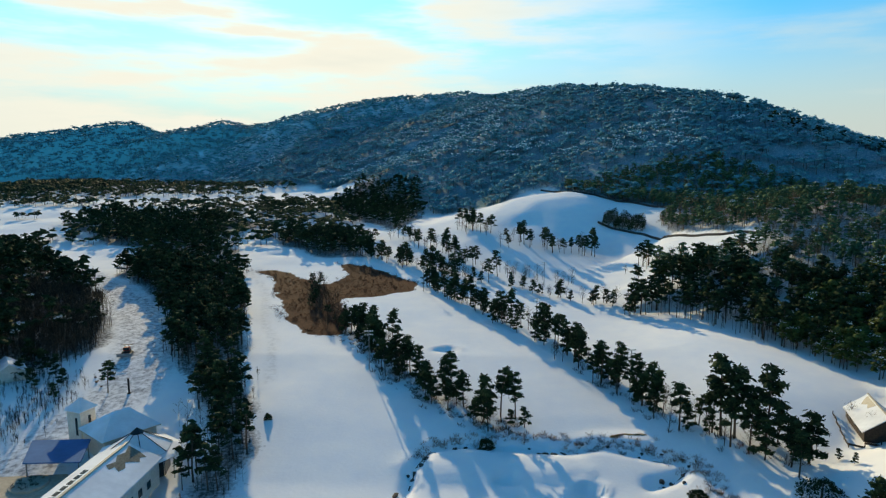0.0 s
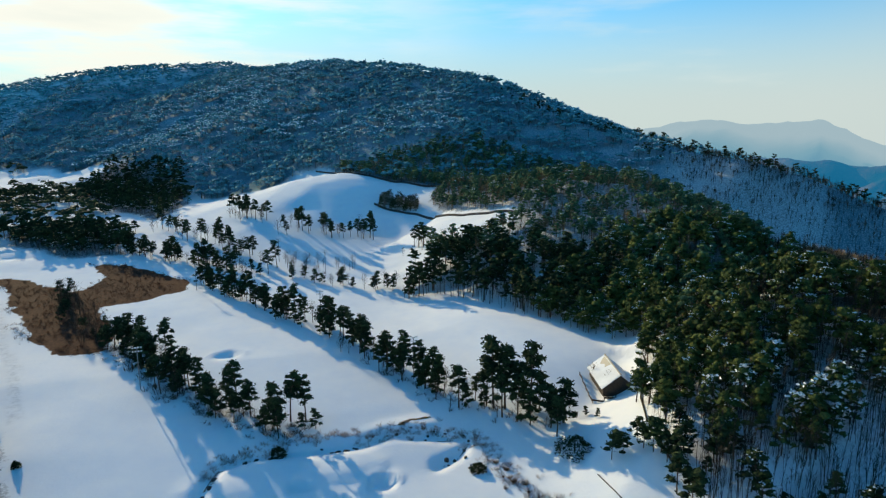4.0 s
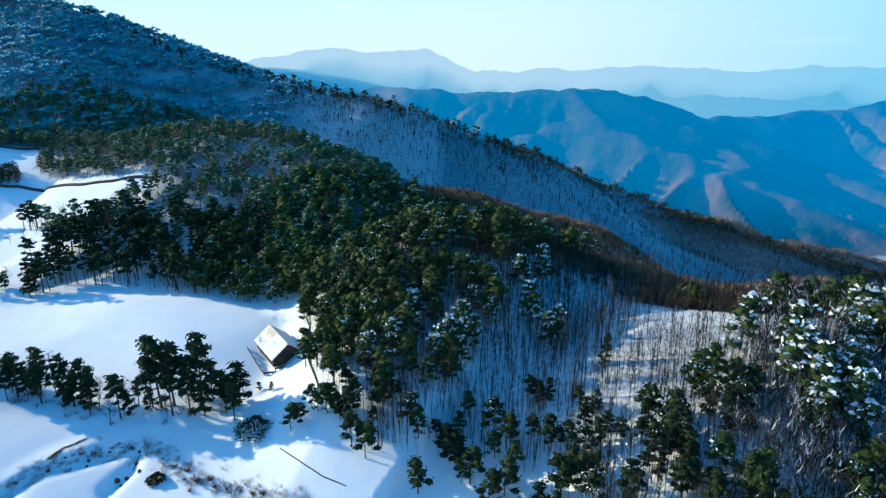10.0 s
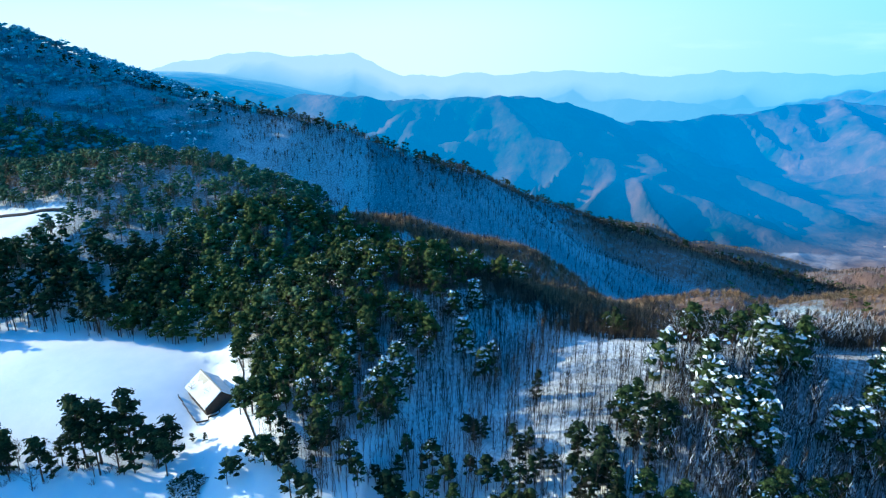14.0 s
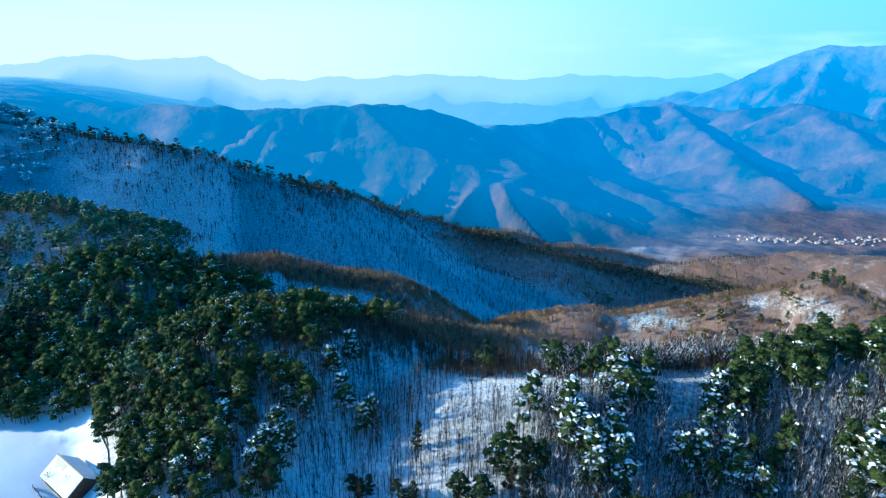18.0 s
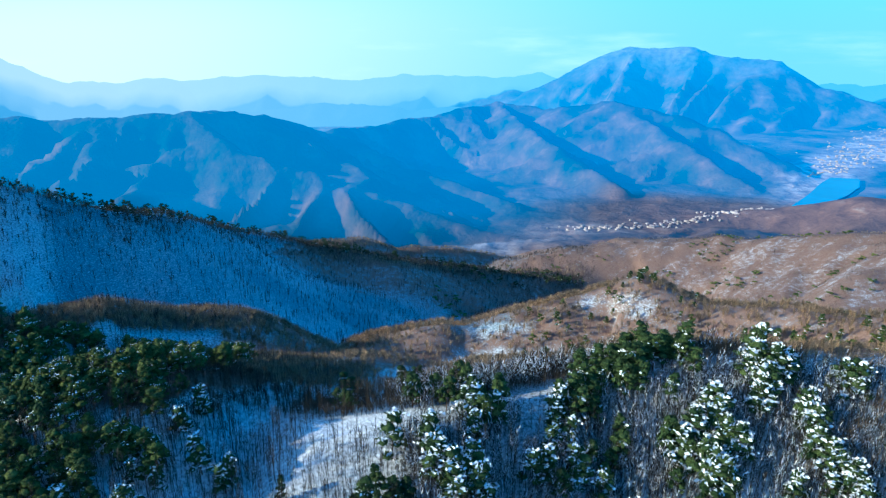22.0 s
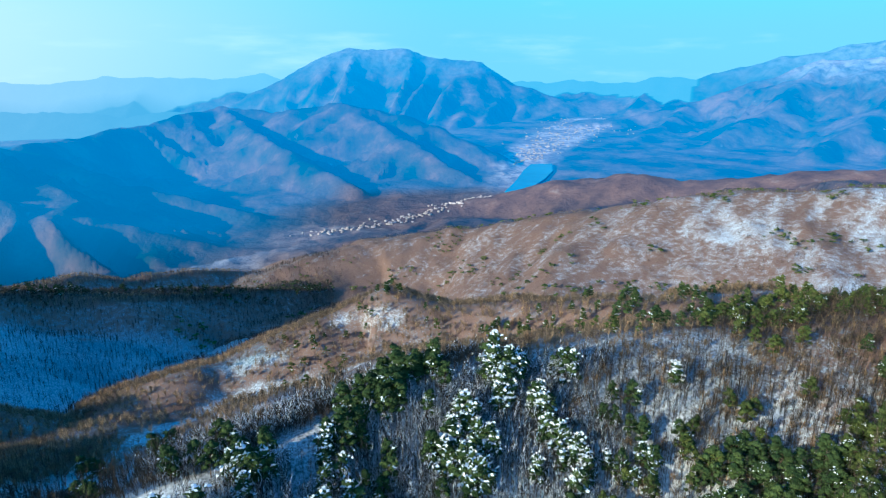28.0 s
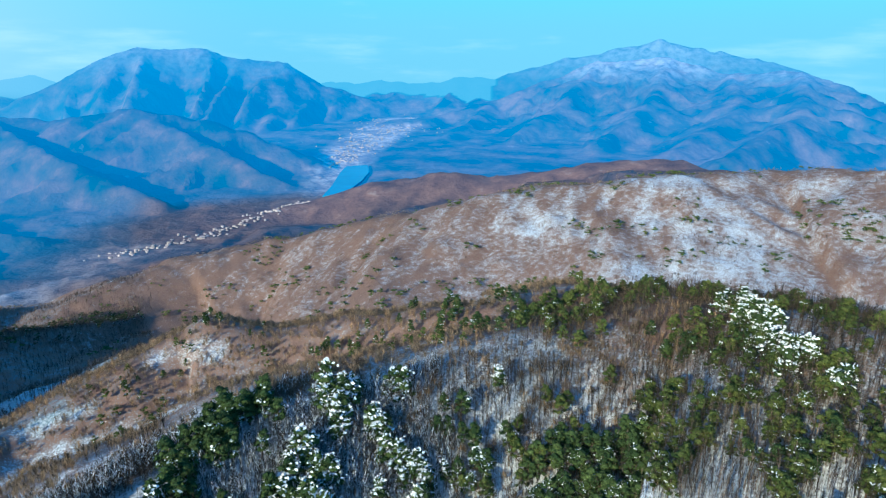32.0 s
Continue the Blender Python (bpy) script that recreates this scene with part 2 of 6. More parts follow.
def range_material():
    """Wooded mountains of the distance, with haze put into their colour and glow, bluer and paler the farther they lie.
    """
    m, n, l, b = material("distant_ranges", 1.0)
    b.inputs["Specular IOR Level"].default_value = 0.0
    f = noise_node(n, l, 0.006, 8, rough=0.62)
    s = noise_node(n, l, 0.02, 6, rough=0.65)
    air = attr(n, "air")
    c = ramp(n, l, f, ((0.40, (0.010, 0.03, 0.026)), (0.52, (0.06, 0.047, 0.032)), (0.70, (0.18, 0.10, 0.06))))
    c = mixed(n, l, ramp(n, l, s, ((0.66, (0, 0, 0)), (0.82, (0.45, 0.45, 0.45)))), c, (0.42, 0.40, 0.42))
    c = mixed(n, l, attr(n, "frost_haze"), c, ramp(n, l, s, ((0.35, (0.16, 0.15, 0.16)), (0.6, (0.55, 0.54, 0.55)))))
    field = ramp(n, l, noise_node(n, l, 0.03, 3), ((0.4, (0.18, 0.12, 0.10)), (0.5, (0.38, 0.24, 0.17)), (0.62, (0.56, 0.40, 0.30))))
    c = mixed(n, l, attr(n, "valley"), c, field)
    c = mixed(n, l, attr(n, "scrub"), c, ramp(n, l, s, ((0.35, (0.09, 0.05, 0.036)), (0.62, (0.19, 0.105, 0.07)), (0.80, (0.32, 0.25, 0.21)))))
    # painted haze: the base colour fades out and a blue glow replaces it
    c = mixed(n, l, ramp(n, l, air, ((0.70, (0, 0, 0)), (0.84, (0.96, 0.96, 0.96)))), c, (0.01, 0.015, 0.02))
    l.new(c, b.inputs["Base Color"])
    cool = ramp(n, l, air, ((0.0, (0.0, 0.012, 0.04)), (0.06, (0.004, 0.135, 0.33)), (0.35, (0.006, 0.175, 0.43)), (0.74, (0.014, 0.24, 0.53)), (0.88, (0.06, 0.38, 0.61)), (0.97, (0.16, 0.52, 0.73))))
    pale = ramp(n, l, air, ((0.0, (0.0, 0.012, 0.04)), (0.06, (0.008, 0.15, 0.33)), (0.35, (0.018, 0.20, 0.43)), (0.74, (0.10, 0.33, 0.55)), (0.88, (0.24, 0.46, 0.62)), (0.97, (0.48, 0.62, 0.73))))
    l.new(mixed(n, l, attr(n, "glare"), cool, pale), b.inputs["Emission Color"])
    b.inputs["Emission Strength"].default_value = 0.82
    bump(n, l, b, s, 0.8, 12.0)
    return m


# ---------------------------------------------------------------- the lie of the land


def fbm(x, y, scale, octaves=4, seed=0):
    """Smooth value noise on arrays, about -1 to 1."""
    total, amp, norm = np.zeros_like(x), 1.0, 0.0
    for o in range(octaves):
        fx, fy = x / scale + 17.3 * seed + 5.1 * o, y / scale + 9.7 * seed + 3.7 * o
        ix, iy = np.floor(fx).astype(np.int64), np.floor(fy).astype(np.int64)
        ux, uy = fx - ix, fy - iy
        ux, uy = ux * ux * (3 - 2 * ux), uy * uy * (3 - 2 * uy)

        def cell(a, b):
            v = (a * 374761393 + b * 668265263 + (seed + o) * 974634777) & 0xFFFFFFFF
            v = ((v ^ (v >> 13)) * 1274126177) & 0xFFFFFFFF
            return ((v ^ (v >> 16)) & 0xFFFF) / 32767.5 - 1
        low = cell(ix, iy) * (1 - ux) + cell(ix + 1, iy) * ux
        high = cell(ix, iy + 1) * (1 - ux) + cell(ix + 1, iy + 1) * ux
        total += amp * (low * (1 - uy) + high * uy)
        norm += amp
        amp, scale = amp * 0.5, scale * 0.5
    return total / norm


def smax(a, b, k):
    h = np.clip(0.5 + 0.5 * (a - b) / k, 0, 1)
    return b + (a - b) * h + k * h * (1 - h)


def near_line(points, x, y):
    """Distance to a line of points, the way along it, and the mix of the points' other values."""
    p = np.array(points, float)
    best = np.full(x.shape, 1e9)
    along = np.zeros(x.shape)
    value = np.zeros(x.shape + (p.shape[1] - 2,))
    s0 = 0.0
    for a, b in zip(p[:-1], p[1:]):
        e = b[:2] - a[:2]
        length = math.hypot(*e)
        t = np.clip(((x - a[0]) * e[0] + (y - a[1]) * e[1]) / length ** 2, 0, 1)
        d = np.hypot(x - a[0] - t * e[0], y - a[1] - t * e[1])
        m = d < best
        best[m], along[m] = d[m], (s0 + t * length)[m]
        value[m] = (a[2:] + t[..., None] * (b[2:] - a[2:]))[m]
        s0 += length
    return best, along, value


def ridge(points, x, y, slope, crown, spur=0.0, spacing=120.0, seed=1, sharp=0.0, knobs=0.0):
    """A mountain ridge along the points (x, y, height), with side spurs and gullies."""
    d, s, v = near_line(points, x, y)
    run = np.sqrt(d * d + crown * crown) - crown
    far = np.clip(run / (3.0 * crown + 0.25 * spacing), 0, 1)
    wave = fbm(s + 0.35 * d, d * 0.25 + 40.0, spacing, 3, seed)
    edge = 2.4 * np.abs(fbm(s + 0.25 * d, d * 0.12 + 11.0, 1.1 * spacing, 3, seed + 40))
    cut = -sharp * np.minimum(run, 1.2 * spacing) * far * edge
    crest = knobs * fbm(s, 0 * s + 3.0, 0.5 * spacing, 4, seed + 60)
    return v[..., 0] + crest - slope * run * (1 + spur * wave * far) + cut


MAIN_WEST = [(-1500, 1150, 60), (-1100, 1230, 85), (-860, 1229, 95), (-619, 1256, 130), (-553, 1231, 113), (-430, 1227, 127), (-346, 1201, 120),
             (-149, 1171, 164), (36, 1129, 172), (61, 1048, 156), (153, 887, 157), (182, 805, 150), (225, 716, 138), (259, 629, 121)]
MAIN_EAST = [(259, 629, 121), (270, 558, 96), (288, 492, 78), (318, 465, 66), (357, 352, 47), (385, 319, 38), (416, 277, 16), (490, 271, -6),
             (566, 254, -38), (632, 191, -72), (711, 116, -110), (760, 17, -138), (820, -126, -180)]
KNOLL = [(130, 420, 30), (168, 363, 32), (183, 299, 42), (194, 267, 41), (193, 229, 34), (192, 195, 26), (201, 180, 21), (222, 171, 19),
         (237, 167, 15), (252, 144, 6), (271, 117, 0), (284, 101, -11), (330, 60, -52)]
NEAR = [(139, 164, 0), (145, 145, 14), (152, 122, 23), (161, 106, 24), (167, 91, 20), (169, 82, 14), (166, 68, 10), (157, 45, 15), (156, 15, 21),
        (168, -10, 20), (177, -30, 22), (176, -64, 31), (173, -100, 32), (167, -135, 36), (150, -170, 40), (125, -205, 50), (90, -207, 58),
        (50, -200, 62), (0, -200, 64), (-80, -220, 60)]
NEAR_EAST = [(161, 106, 23), (190, 88, 13), (210, 81, 6), (228, 61, -3)]
BROWN = [(272, 66, -34), (280, 50, -22), (298, 35, -17), (310, 15, -20), (311, -8, -14), (317, -43, -7), (320, -66, -1), (315, -79, 5), (290, -101, 4),
         (267, -137, 11), (231, -158, 22), (200, -178, 30), (190, -217, 34), (125, -210, 48)]
SPUR = [(0, -960, 40), (280, -865, 16), (399, -862, -2), (457, -717, -6), (570, -631, -24), (640, -545, -40), (762, -480, -82), (883, -351, -124),
        (925, -218, -146), (900, -60, -170)]
RANGE = [(1000, 1800, -10), (1148, 1386, -5), (1189, 1352, 19), (1188, 1216, -4), (1225, 1029, 10), (1284, 954, -6), (1307, 833, 1), (1351, 666, 12),
         (1418, 625, 7), (1600, 576, -21), (1838, 482, -79), (2057, 424, -89), (2287, 246, -76), (2500, -24, -34), (2442, -202, -58), (2260, -425, -18),
         (2172, -587, -48), (2070, -740, -95), (2030, -800, -130), (1960, -880, -170)]
RANGE_SPURS = [[(1351, 666, 12), (1243, 526, -59), (1233, 205, -149), (1150, -72, -214)], [(1307, 833, 1), (1130, 770, -80), (1075, 640, -150)],
               [(2500, -24, -34), (2000, -150, -110), (1600, -330, -190)], [(2260, -425, -18), (1900, -600, -130), (1680, -690, -200)],
               [(1838, 482, -79), (1600, 250, -130), (1420, -60, -195)]]
TABLE = [(4282, -281, -60), (4263, -486, 42), (4244, -632, 121), (4223, -757, 177), (4203, -864, 212), (4158, -1057, 197), (4111, -1228, 204), (4079, -1331, 155), (4021, -1496, 131), (3946, -1684, 127), (3910, -1765, 64), (3858, -1876, -13), (3768, -2051, -66), (3656, -2244, -143), (3588, -2351, -204)]
SOUTH = [(2907, -1562, -230), (2972, -1849, -184), (2956, -2226, -156), (2942, -2560, -103), (2807, -2850, 11), (2628, -3147, 133), (2373, -3466, 160),
         (2019, -3568, 65), (1607, -3554, 86), (1374, -3543, 21), (1176, -3508, -77), (800, -3500, -60)]
SOUTH_BACK = [(3468, -3172, 47), (3016, -3605, 201), (2723, -3831, 265), (2359, -4065, 197), (1996, -4255, 92)]
FAR_EAST = [(2300, 4100, -60), (2535, 3958, 5), (3059, 3569, 132), (3653, 2957, 145), (3870, 2667, -23), (4200, 2100, -8), (4450, 1500, 22), (4600, 1030, -14), (4700, 356, 38), (4770, 0, 4), (4800, -350, 26)]
HAZE = [(4300, -2050, -40), (4080, -2450, 6), (3900, -2700, -20), (3600, -3050, 30)]
FAR_LOW = [(3500, 1900, -190), (3764, 1354, -164), (3894, 913, -130), (3870, 485, -172), (3797, 150, -144)]


SOUTH_SPURS = [[(2628, -3147, 133), (2300, -2500, -60), (2050, -1900, -190)], [(2373, -3466, 160), (1900, -2700, -50), (1650, -2000, -180)], [(2019, -3568, 65), (1500, -2800, -60), (1300, -2000, -170)],
               [(2942, -2560, -103), (2600, -2100, -180), (2300, -1700, -205)], [(1607, -3554, 86), (1150, -2600, -60), (1000, -1800, -140)]]
EAST_HILL = [(1390, -420, -214), (1372, -606, -190), (1300, -735, -150), (1215, -870, -118), (1100, -1010, -120), (960, -1140, -95), (800, -1250, -70)]
WEST_BANK = [(-380, 350, 26), (-260, 290, 17), (-190, 240, 8), (-160, 205, 2)]
CREEK = [(-8, 128), (-6, 139), (-3, 145), (6, 147), (18, 145.5), (31.5, 145), (40, 147), (50, 143), (58, 138), (54, 134), (47, 131.5)]
BUNKERS = [(1.2, 206, 4, 2.2, 1.2), (15, 133, 3.0, 2.0, 1.3), (33, 129, 3.2, 2.2, 1.4), (25, 136, 7, 4, -0.8), (3, 137, 9, 5, -0.9), (46, 148, 8, 3, -0.9), (-97, 372, 9, 5, 1.5)]
LOW = [[(632, 191, -78), (690, 205, -88), (760, 190, -105), (830, 160, -129), (900, 110, -153), (950, 50, -171), (980, 0, -185)], [(632, 191, -78), (650, 120, -93), (720, 60, -124), (780, 0, -148), (830, -60, -166), (850, -125, -175)]]
# snowy strips with few trees along the sunny side of the brown ridge
BARE_STRIPS = [[(240, 40, 0), (256, 32, 0), (270, 23, 0), (285, 12, 0), (284, -12, 0), (282, -33, 0), (272, -52, 0)], [(306, 6, 0), (304, -6, 0), (300, -18, 0)], [(312, -52, 0), (304, -66, 0), (294, -76, 0)]]
KNOBS = [(316, -76, 5.0, 16), (299, -40, 3.0, 13), (262, -128, 3.0, 16), (230, -150, 3.0, 14), (300, 22, 3.0, 12)]
# spur raised west of the near hill to shade the slope below it
NEAR_WEST = [(152, 122, 24), (130, 112, 17), (106, 107, 4)]


def height(x, y):
    """The ground's height."""
    r, az = np.hypot(x, y), np.degrees(np.arctan2(x, y))
    course = np.interp(y, [0, 100, 130, 160, 200, 300, 400, 560, 800], [-17, -14, -12, -8, -4, 0, 5, 14, 24])
    course = course + 0.8 * fbm(x, y, 45, 3, 3) * np.clip((r - 80) / 60, 0, 1)
    course += 30 * np.exp(-(((x - 85) / 75) ** 2 + ((y - 440) / 75) ** 2))
    u = np.clip((x - 48) / 44, 0, 1)
    course += 7.0 * u * u * (3 - 2 * u) * np.exp(-(((y - 160) / 75) ** 2))
    outer = np.interp(r, [0, 150, 230, 500, 900, 1400], [-17, -17, -34, -125, -205, -215])
    t = np.clip((az - 36) / 24, 0, 1)
    t = np.where(az < -120, 1.0, t * t * (3 - 2 * t))
    base = course * (1 - t) + outer * t
    h = smax(base, ridge(MAIN_WEST, x, y, 0.38, 22, 0.2, 170, 1, 0.05, 3), 8)
    h = smax(h, ridge(MAIN_EAST, x, y, 0.60, 12, 0.28, 90, 2, 0.06, 3), 8)
    h = smax(h, ridge(KNOLL, x, y, 0.42, 14, 0.15, 60, 3), 6)
    h = smax(h, ridge(NEAR, x, y, 0.46, 12, 0.12, 50, 4), 5)
    h = smax(h, ridge(NEAR_EAST, x, y, 0.5, 10, 0.1, 50, 4), 5)
    h = smax(h, ridge(NEAR_WEST, x, y, 0.5, 8, 0.1, 40, 29), 4)
    # a gully shaped into the near flank so that its south-facing side lies in shade
    dn, _, _ = near_line(NEAR, x, y)
    side = np.clip((np.interp(y, [-135, -100, -64, -30, -10, 15, 45, 68, 82], [167, 173, 176, 177, 168, 156, 157, 166, 169]) - x) / 14, 0, 1)
    flank = np.clip(dn / 45, 0, 1) * np.clip((115 - dn) / 40, 0, 1) * side * np.clip((x - 30) / 50, 0, 1)
    h -= 17 * flank * np.interp(y, [-125, -75, -55, 24], [0, 0.85, 1, 0])
    h = smax(h, ridge(BROWN, x, y, 0.48, 10, 0.3, 45, 5), 4)
    for kx, ky, rise, wide in KNOBS:
        h += rise * np.exp(-((x - kx) ** 2 + (y - ky) ** 2) / wide ** 2)
    h = smax(h, ridge(SPUR, x, y, 0.19, 14, 0.2, 80, 6, 0.10, 6), 8)
    h = smax(h, ridge(RANGE, x, y, 0.34, 10, 0.1, 105, 7, 0.75, 5), 12)
    for k, line in enumerate(RANGE_SPURS):
        h = smax(h, ridge(line, x, y, 0.40, 6, 0.1, 85, 8 + k, 0.65, 4), 10)
    h = smax(h, ridge(TABLE, x, y, 0.36, 16, 0.2, 240, 15, 0.55, 4), 20)
    h = smax(h, ridge(SOUTH, x, y, 0.26, 12, 0.2, 170, 16, 0.60, 14), 20)
    h = smax(h, ridge(SOUTH_BACK, x, y, 0.40, 14, 0.2, 260, 17, 0.3, 34), 20)
    for k, line in enumerate(SOUTH_SPURS):
        h = smax(h, ridge(line, x, y, 0.32, 8, 0.2, 120, 80 + k, 0.55, 10), 14)
    h = smax(h, ridge(FAR_EAST, x, y, 0.30, 20, 0.2, 420, 18, 0.25, 34), 20)
    h = smax(h, ridge(HAZE, x, y, 0.30, 20, 0.2, 300, 90, 0.2, 26), 15)
    h = smax(h, ridge(FAR_LOW, x, y, 0.25, 20, 0.2, 300, 19, 0.2, 22), 15)
    h = smax(h, ridge(EAST_HILL, x, y, 0.30, 20, 0.2, 140, 27, 0.16, 6), 10)
    h = smax(h, ridge(WEST_BANK, x, y, 0.32, 12, 0.1, 60, 28), 5)
    for k, line in enumerate(LOW):
        h = smax(h, ridge(line, x, y, 0.42, 8, 0.3, 60, 21 + k, 0.1, 3), 6)
    low = np.clip((az - 58) / 14, 0, 1) * np.clip((r - 280) / 80, 0, 1) * np.clip((1000 - r) / 100, 0, 1) * np.clip((near_line(MAIN_EAST, x, y)[0] - 45) / 60, 0, 1)
    h += low * np.clip((104 - az) / 12, 0, 1) * 20 * fbm(x, y, 120, 3, 72)
    far = np.clip((r - 950) / 250, 0, 1) * np.clip((h + 204) / 50, 0, 1)
    h -= far * (20 * np.abs(fbm(x, y, 260, 4, 70)) + 12 * np.abs(fbm(x, y, 90, 3, 71)) - 6)
    pond, _, _ = near_line([(1520, -760, 0), (1700, -915, 0), (1890, -1050, 0)], x, y)
    h -= np.clip((95 - pond) / 30, 0, 1) * np.clip(h + 219, 0, 60)
    creek, _, _ = near_line([(*p, 0) for p in CREEK], x, y)
    h -= 1.3 * np.exp(-(creek / 1.6) ** 2)
    for bx, by, rx, ry, depth in BUNKERS:
        q = ((x - bx) / rx) ** 2 + ((y - by) / ry) ** 2
        h -= depth * np.exp(-q * q) - 0.45 * abs(depth) * np.exp(-((np.sqrt(q) - 1.35) / 0.35) ** 2) * (y > by - ry * 0.3)
    rough = np.clip((h + 6) / 20, 0, 1) * np.clip((r - 80) / 40, 0, 1) + t
    h += np.clip(rough, 0, 1) * 1.6 * fbm(x, y, 26, 3, 20) * np.clip(r / 400, 0.5, 3)
    return h


def ground_at(x, y):
    return height(np.atleast_1d(np.asarray(x, float)), np.atleast_1d(np.asarray(y, float)))


def mesh_from(name, verts, tris, mats, index=None, smooth=False):
    """A mesh from arrays of places and triangles (or quads)."""
    me = bpy.data.meshes.new(name)
    n, k = len(tris), tris.shape[1]
    me.vertices.add(len(verts))
    me.vertices.foreach_set("co", np.ascontiguousarray(verts, np.float32).ravel())
    me.loops.add(n * k)
    me.loops.foreach_set("vertex_index", np.ascontiguousarray(tris, np.int32).ravel())
    me.polygons.add(n)
    me.polygons.foreach_set("loop_start", np.arange(0, n * k, k, dtype=np.int32))
    for m in mats:
        me.materials.append(m)
    if index is not None:
        me.polygons.foreach_set("material_index", np.ascontiguousarray(index, np.int32))
    if smooth:
        me.polygons.foreach_set("use_smooth", np.ones(n, bool))
    me.update(calc_edges=True)
    return me


def line_mask(points, x, y, width, soft):
    d, _, _ = near_line([(*p, 0) for p in points], x, y)
    return np.clip((width - d) / soft + 0.5, 0, 1)


PLATEAU = [(28, 405), (48, 440), (64, 500), (80, 500), (97, 452), (112, 436), (127, 424), (142, 396), (129, 372), (131, 330), (146, 276), (132, 268), (112, 278), (96, 300), (88, 330), (60, 345), (40, 375)]


def inside(poly, x, y):
    """True within a closed outline."""
    c = np.zeros(x.shape, bool)
    for (ax, ay), (bx, by) in zip(poly, poly[1:] + poly[:1]):
        c ^= ((ay > y) != (by > y)) & (x < (bx - ax) * (y - ay) / (by - ay + 1e-9) + ax)
    return c


MARSH = [(-104, 330), (-86, 311), (-70, 262), (-62, 238), (-50, 226), (-36, 219), (-38, 246), (-44, 272), (-34, 270), (-14, 288), (-12, 304), (-42, 339), (-60, 348), (-48, 318), (-58, 300),
         (-66, 306), (-86, 330)]


STRIP = [(-172, 325), (-140, 332), (-110, 306), (-90, 274), (-74, 224), (-62, 192), (-53, 165), (-45, 126), (-55, 122), (-62, 150), (-74, 176), (-90, 205), (-112, 250), (-144, 290)]
WEST_HILL = [(-330, 360), (-240, 352), (-168, 292), (-130, 238), (-117, 207), (-124, 188), (-140, 165), (-330, 200)]
MID_WOODS = [(-300, 490), (-289, 473), (-220, 404), (-181, 384), (-156, 393), (-150, 430), (-180, 462), (-138, 462), (-150, 500), (-230, 530), (-285, 550)]
CLUMP_M = [(-116, 440), (-54, 424), (-43, 361), (-75, 366), (-104, 400)]
CLUMP_R = [(-112, 620), (-90, 690), (-23, 616), (-14, 520), (-34, 447), (-80, 520)]
ROW_T = [(-158, 556), (-111, 548), (-126, 590), (-174, 596)]
FAR_LEFT = [(-600, 1000), (-500, 960), (-410, 760), (-450, 690), (-560, 740)]
ROAD_WOOD = [(-168, 318), (-190, 388), (-178, 434), (-130, 394), (-100, 306), (-102, 286), (-122, 286)]
COURSE_WOODS = [STRIP, WEST_HILL, MID_WOODS, ROAD_WOOD, CLUMP_M, CLUMP_R]
ROAD = [(-222, 344), (-175, 305), (-134, 264), (-106, 216), (-95, 189), (-93, 172), (-96, 154), (-98, 137), (-100, 122)]
TRACK = [(-104, 330), (-84, 290), (-76, 262), (-70, 238), (-60, 215), (-52, 180)]
TOWN = [(1230, -150), (1300, -330), (1400, -560), (1540, -760), (1950, -1000), (2260, -1220), (2668, -1573), (3250, -2141)]


SPREAD = [(2.6 * q * math.cos(1.3 * k), 2.6 * q * math.sin(1.3 * k)) for k, q in enumerate((0, 1, 0.5, 1, 0.6, 1, 0.7, 1, 0.4))]


def beyond_foot(x, y):
    """One on the mountain side of the line where its woods begin."""
    foot = np.interp(x, [-900, -719, -515, -395, -288, -165, -86, -37, 0, 40, 64, 84, 97, 112, 130, 145, 200], [1010, 1005, 965, 940, 870, 760, 700, 600, 515, 480, 504, 500, 456, 440, 425, 398, 330])
    return np.clip((y - foot) / 16 + 0.5, 0, 1)


